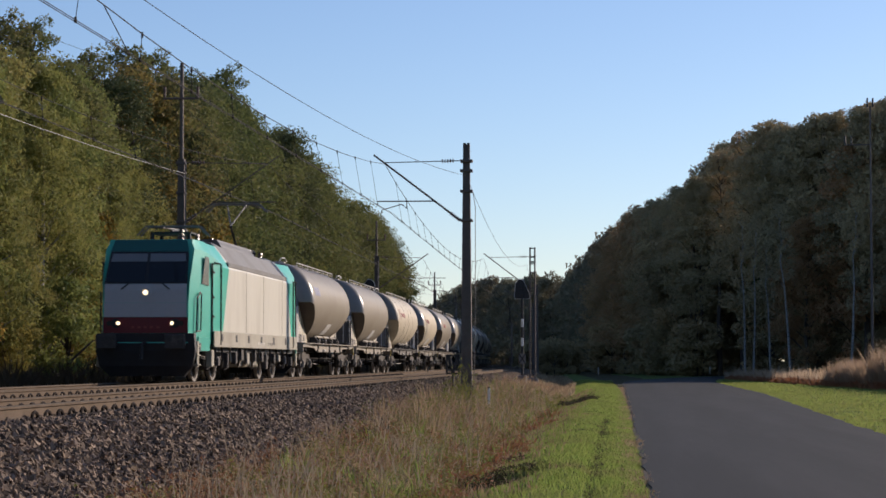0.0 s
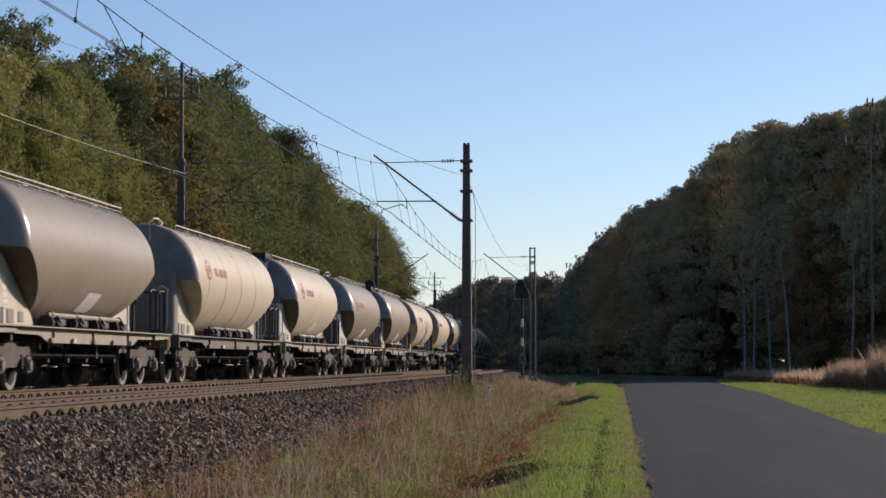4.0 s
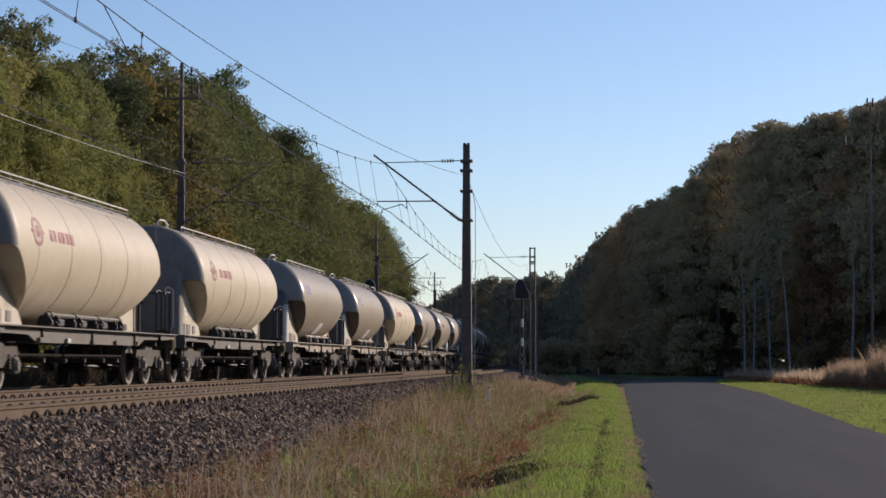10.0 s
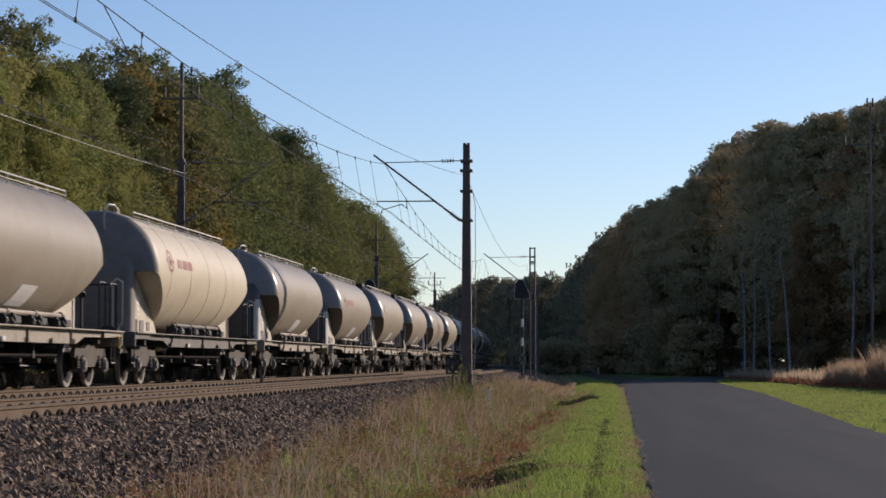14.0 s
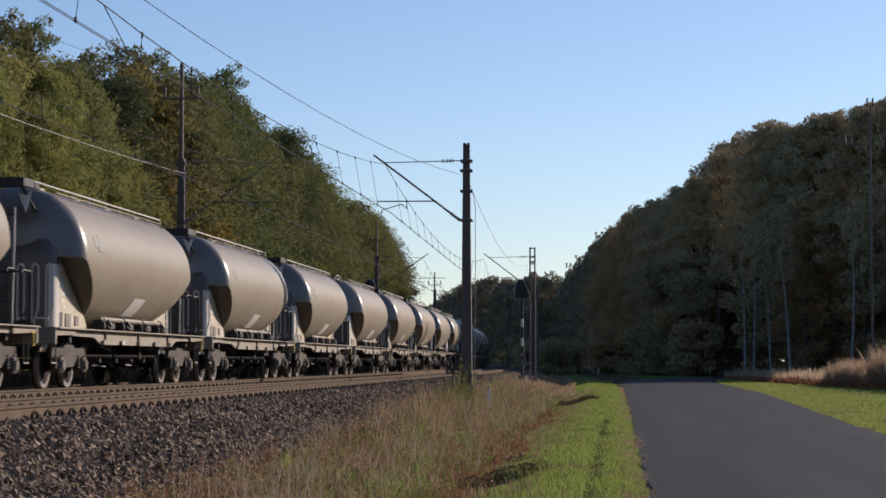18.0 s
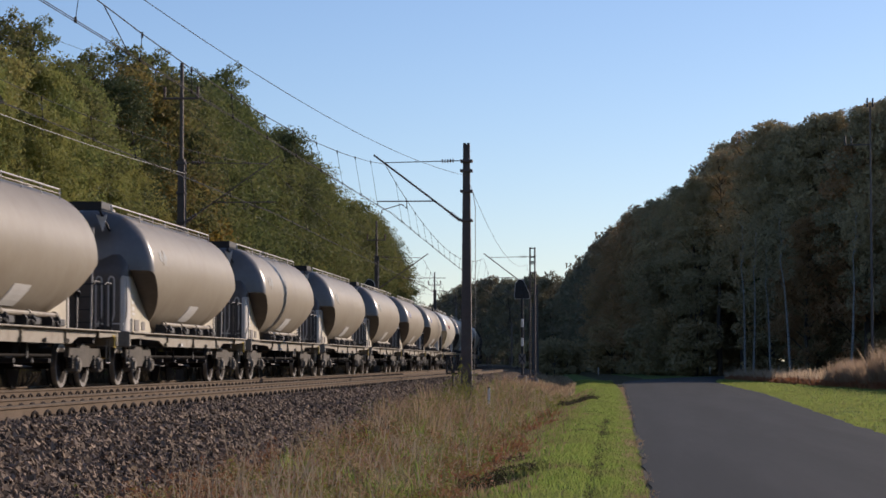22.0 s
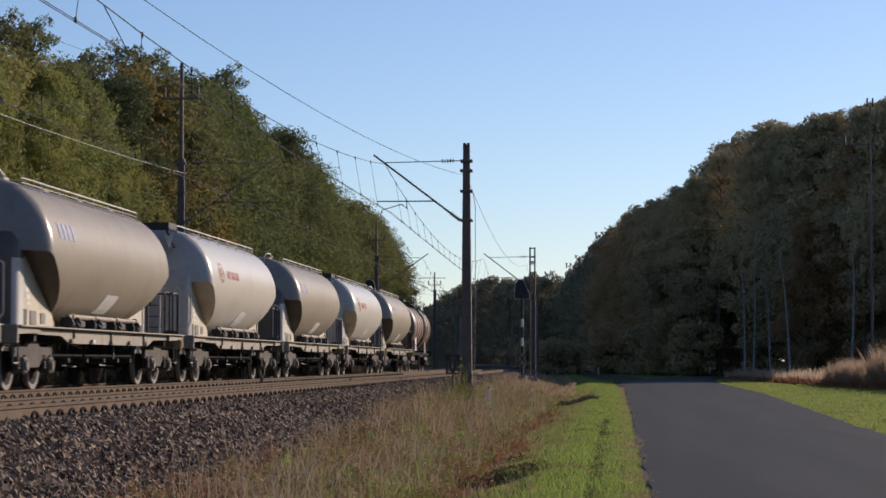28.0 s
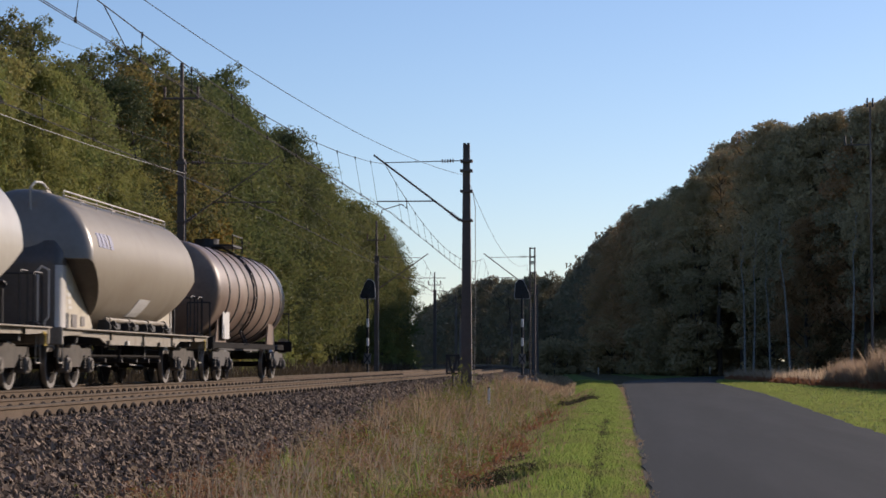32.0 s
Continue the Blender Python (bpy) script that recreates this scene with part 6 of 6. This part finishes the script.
tufts("red_weeds", "patches of reddish withered weeds beside the verge", "weeds", 900, 35, lambda r, s: -r.gauss(2.7 + 0.5 * noise.noise(Vector((s * 0.3, 4.0, 1.0))), 0.28) - bend(s) if noise.noise(Vector((s * 0.16, 9.0, 4.4))) > -0.1 else None, (0.10, 0.32), (0.010, 0.022), M["weed_red"], 14, 0.22, 20, 80, 1.0)
for reed_n, reed_s, reed_h in ((15000, (112, 133), (1.1, 2.1)), (12000, (130, 149), (0.7, 1.5)), (9000, (146, 205), (0.4, 0.95))):
    blades("dry_reeds", "tall dry pinkish reed grass in front of the dark wood", "reeds", reed_n, 36 + reed_s[0], lambda r, s: reed_edge(s) + abs(r.gauss(0, 2.0)), reed_h, (0.006, 0.012), M["reed"], 0.45, *reed_s)
tufts("red_bank_weeds", "reddish withered weeds along the foot of the reeds", "weeds", 900, 47, lambda r, s: reed_edge(s) + r.gauss(0.1, 0.25), (0.25, 0.6), (0.008, 0.014), M["weed_red"], 14, 0.3, 108, 200, 0.8)
blades("dry_grass", "dry grass along the edge of the wood behind the tracks", "grass", 30000, 37, lambda r, s: -r.uniform(15.6, 20.5) - bend(s), (0.45, 1.25), (0.012, 0.024), M["bank_brown"], 0.8, 40, 190)
blades("dark_bank_grass", "withered grass on the shaded bank farther on", "grass", 9000, 38, lambda r, s: -r.uniform(2.0, 5.2) - bend(s), (0.15, 0.40), (0.010, 0.016), M["weed"], 0.6, 110, 260)



def herbs(name, label, count, seed, place, height, leaf, material, per, lo_s, hi_s, spread=0.22):
    """Low leafy mounds: small leaves round a few bent stems."""
    rng = random.Random(seed)
    verts, faces = [], []
    for k in range(count):
        s = lo_s * (hi_s / lo_s) ** rng.random()
        x0 = place(rng, s)
        if x0 is None:
            continue
        th, sp = rng.uniform(*height), spread * rng.uniform(0.6, 1.4)
        z0 = ground_z(x0, s)
        for q in range(per):
            a, rr = rng.uniform(0, 2 * math.pi), sp * math.sqrt(rng.random())
            zz = z0 + th * rng.random() ** 0.7 * (1.15 - 0.6 * rr / sp)
            p = Vector((x0 + rr * math.cos(a), s + rr * math.sin(a) * 1.5, zz))
            u = Vector((rng.gauss(0, 1), rng.gauss(0, 1), rng.gauss(0.3, 0.9))).normalized() * leaf * rng.uniform(0.5, 1.3) * (1 + s / 110)
            v_ = u.cross(Vector((rng.gauss(0, 1), rng.gauss(0, 1), rng.gauss(0, 1)))).normalized() * leaf * rng.uniform(0.25, 0.6) * (1 + s / 110)
            n = len(verts)
            verts += [p - u, p + v_, p + u]
            faces.append((n, n + 1, n + 2))
    return tagged(raw(name, verts, faces, material), label, "weeds", kind="stuff")


herbs("withered_herbs", "withered brown leafy weeds on the slope", 2300, 61, bank(2.2, 3.4, 5.0, 0.7, 0.25), (0.15, 0.50), 0.030, M["weed"], 46, 19, 120)
herbs("green_herbs", "low green and yellow leafy weeds on the slope", 3000, 62, bank(2.1, 3.1, 4.9, 0.6, 0.45), (0.12, 0.45), 0.030, M["weed_green"], 44, 19, 110)
herbs("tall_herbs", "tall yellow-green and brown weeds near the mast", 260, 67, lambda r, s: -r.triangular(2.9, 5.6, 4.2) - bend(s), (0.4, 0.9), 0.030, M["weed_green"], 60, 46, 105)
herbs("red_herbs", "low reddish leafy weeds on the slope", 2300, 63, bank(2.3, 3.9, 5.1, 0.3, 0.4), (0.10, 0.38), 0.028, M["weed_red"], 40, 19, 75)

# dark leaves that imitate the shaded gaps between the weeds
herbs("dead_undergrowth", "dark low leaves standing in for shaded gaps between the weeds", 1500, 64, bank(2.3, 3.5, 5.0, 0.7, 0.4), (0.10, 0.30), 0.032, M["dead"], 40, 19, 110)
tufts("pale_tufts", "pale dry grass clumps standing out of the weeds", "weeds", 170, 65, bank(2.3, 3.5, 4.9, 0.6, 0.4), (0.40, 0.75), (0.003, 0.006), M["straw"], 13, 0.12, 20, 110, 0.55)
tufts("green_grass_clumps", "yellow-green grass clumps among the weeds", "weeds", 260, 66, bank(2.2, 3.3, 4.8, 0.6, 0.5), (0.30, 0.60), (0.005, 0.010), M["grass"], 16, 0.16, 22, 100, 0.6)
# dark leaves laid in the hollows and the rut as painted shade
for hx, hs, n, h in ((-1.75, 92.0, 60, 0.34), (-1.9, 31.8, 34, 0.18), (-1.75, 33.0, 12, 0.14), (-2.2, 38.0, 16, 0.2)):
    herbs("dead_herbs", "patch of dark dead weeds standing in for shade in a hollow of the verge", n, int(hs), lambda r, s: hx + r.gauss(0, 0.34), (h * 0.5, h), 0.03, M["dead"], 60, hs - 0.02 * hs, hs + 0.02 * hs)
herbs("rut_weeds", "dark low leaves standing in for shade in a wheel rut of the verge", 150, 68, lambda r, s: r.gauss(-0.34, 0.06), (0.03, 0.09), 0.020, M["dead"], 26, 23, 62, 0.12)
herbs("red_herbs", "broad reddish withered leaves beside the verge", 300, 69, lambda r, s: r.gauss(-2.8, 0.35), (0.12, 0.38), 0.034, M["weed_red"], 44, 27, 47)

# a green weed bush and small markers beside the near track
bush = thing("weed_bush", "yellow-green weed bush at the foot of the bank", "bush", m=Matrix.Translation((-4.75, 66, 0.1)))
rb = random.Random(8)
verts, faces = [], []
for k in range(1500):
    a, rr = rb.uniform(0, 6.28), 0.62 * rb.random() ** 0.7
    h = rb.uniform(0.1, 1.5) * (1.05 - rr) * (0.75 + 0.35 * math.sin(3 * a))
    p = Vector((rr * math.cos(a) * (0.5 + h), rr * math.sin(a) * (0.5 + h), h))
    u = Vector((rb.gauss(0, 0.6), rb.gauss(0, 0.6), 1)).normalized() * 0.07
    w_ = u.cross(Vector((rb.gauss(0, 1), rb.gauss(0, 1), 0.2))).normalized() * 0.012
    n = len(verts)
    verts += [p - u + w_, p - u - w_, p + u]
    faces.append((n, n + 1, n + 2))
raw("leaves", verts, faces, M["weed_green"], bush)
bm = bmesh.new()
for k in range(14):
    a = k * 0.45
    tube(bm, (0.1 * math.cos(a), 0.1 * math.sin(a), -0.1), (0.4 * math.cos(a), 0.4 * math.sin(a), 0.85), 0.008, 0.004, 5)
part("stems", bm, M["bark"], bush)

post = thing("marker_post", "small white marker post with a dark top in the weeds", "marker post", m=Matrix.Translation((-4.15, 70, -0.05)))
bm = bmesh.new()
box(bm, (0, 0, 0.4), (0.075, 0.075, 0.80), bevel=0.01)
part("shaft", bm, M["white"], post)
bm = bmesh.new()
box(bm, (0, 0, 0.82), (0.08, 0.08, 0.05), bevel=0.01)
part("cap", bm, M["black"], post)

for x, y, z in ((9.6, 230, 0.35), (-2.1, 232, 0.25)):
    copy_thing(post, Matrix.Translation((x, y, z)))

sign = thing("track_sign", "dark trackside indicator board with a pale wedge mark", "railway sign", m=Matrix.Translation((-5.5, 72.5, 0.3)))
bm = bmesh.new()
tube(bm, (0, 0, 0), (0, 0, 1.0), 0.035, 0.035, 8)
part("stake", bm, M["black"], sign)
bm = bmesh.new()
for c, d in (((0, 0, 1.52), (0.46, 0.03, 0.06)), ((0, 0, 0.92), (0.42, 0.03, 0.06)), ((-0.2, 0, 1.2), (0.06, 0.03, 0.64)), ((0.2, 0, 1.2), (0.06, 0.03, 0.64))):
    box(bm, c, d)
part("frame", bm, M["black"], sign)
for a in (-1, 1):
    bm = bmesh.new()
    box(bm, (a * 0.08, 0, 1.22), (0.085, 0.03, 0.58), pose(0, 0, 0, 0, a * 14, 0))
    part("wedge_bar", bm, M["black"], sign)

# ---- sleepers and rail clips, the near stretch piece by piece ----
def sleeper_mesh():
    bm = bmesh.new()
    loft(bm, [[Vector((x, dy * w, z)) for dy, z in ((-0.15, 0.72), (0.15, 0.72), (0.11, top), (-0.11, top))] for x, w, top in ((-1.25, 1, 0.90), (-0.45, 1, 0.905), (0, 0.8, 0.87), (0.45, 1, 0.905), (1.25, 1, 0.90))])
    bmesh.ops.recalc_face_normals(bm, faces=bm.faces)
    me = bpy.data.meshes.new("sleeper")
    bm.to_mesh(me)
    bm.free()
    me.materials.append(M["sleeper"])
    return me


def clip_mesh():
    """A bowed spring clip on its cast shoulder."""
    bm = bmesh.new()
    pts = [Vector((0.0, 0.14 * math.cos(a), 0.905 + 0.090 * math.sin(a))) for a in [math.pi * k / 6 for k in range(7)]]
    path(bm, pts, 0.021, 5)
    box(bm, (0.01, 0, 0.915), (0.09, 0.10, 0.03))
    me = bpy.data.meshes.new("rail_clip")
    bm.to_mesh(me)
    bm.free()
    me.materials.append(M["clip"])
    return me


SLEEPER, CLIP = sleeper_mesh(), clip_mesh()
for track, centre in ((track_near, NEAR_C), (track_far, FAR_C)):
    for k in range(150):
        s = 26.0 + 0.6 * k
        ob = new("sleeper", SLEEPER)
        ob.parent = track
        ob.matrix_basis = Matrix.Translation(on_line(s, centre)) @ Matrix.Rotation(swing(s), 4, "Z")
        for side in (-0.7525, 0.7525):
            for inner in (-0.115, 0.115):
                if inner > 0 or (centre == FAR_C and side > 0):
                    continue
                c = new("rail_clip", CLIP)
                c.parent = track
                c.matrix_basis = Matrix.Translation(on_line(s, centre + side + inner))


# ---- the train is put together ----
LOCO_AT = 53.70
# where the front shoulder of each silo tank stands at the start, metres ahead
SHOULDER = (75.24, 90.97, 106.78, 123.83, 139.69, 155.63, 171.08, 188.42, 206.38, 222.32, 238.27, 255.89, 272.02, 288.01, 303.99, 319.93, 336.1, 351.99, 367.79, 383.99, 399.99, 415.98, 431.78, 447.87, 463.79, 479.79, 495.47)
WAGON_AT = [u - 2.75 for u in SHOULDER]
KIND = ("gb", "g", "er", "cr", "gr", "pb", "er", "er", "gb", "gb", "er", "g", "gr", "pb", "pb", "pb", "g", "pb", "pb", "pb", "pb", "gb", "gb", "sr", "gb", "sr", "gb")
NAMES = {"g": "dusty grey silo wagon with dark sloped outlets", "gb": "dusty grey silo wagon with a faded blue mark", "gr": "dusty grey silo wagon with a faint red mark",
         "pb": "dusty grey silo wagon with end ladder and faded blue mark", "sr": "bright silver-grey silo wagon with end ladder and red emblem", "cr": "cream silo wagon with end ladder and red emblem", "er": "dusty beige silo wagon with a red ring emblem"}
built = {}
train = []
loco = locomotive()
train.append((loco, LOCO_AT, 18.9))
for i, (at, kind) in enumerate(zip(WAGON_AT, KIND)):
    ln = 17.35 if kind[0] == "e" else 15.9
    logo = {"r": "red", "b": "blue"}.get(kind[1:], "")
    key = (kind, ln)
    if key not in built:
        built[key] = silo_wagon(NAMES[kind], ln, kind[0] in "es", kind[0] in "psc", logo, {"s": M["tank_silver"], "c": M["tank_light"]}.get(kind[0]))
        wg = built[key]
    else:
        wg = copy_thing(built[key], Matrix())
    train.append((wg, at, ln))
train.append((tank_wagon(15.2), WAGON_AT[-1] + 15.95, 15.2))


def motions():
    """The train runs past on the far track; its wheels turn while it is near."""
    for ob, at, ln in train:
        walk(ob, [(t * 0.5, on_track(at - travelled(t * 0.5), ln)) for t in range(65)])
        for b in ob.children:
            if not b.name.startswith("bogie"):
                continue
            for w in b.children:
                if not w.name.startswith("wheelset"):
                    continue
                r, y = w.location.z, w.location.y
                rows = []
                for f in range(0, 961):
                    t = f / 30
                    s = at + b.location.y - travelled(t)
                    if 36 < s < 120 or f in (0, 960):
                        rows.append((t, s))
                if len(rows) < 3:
                    continue
                lo_, hi_ = 36, 120
                walk(w, [(t, pose(0, y, r, math.degrees(min(hi_, max(lo_, s)) / r))) for t, s in rows])


motions()
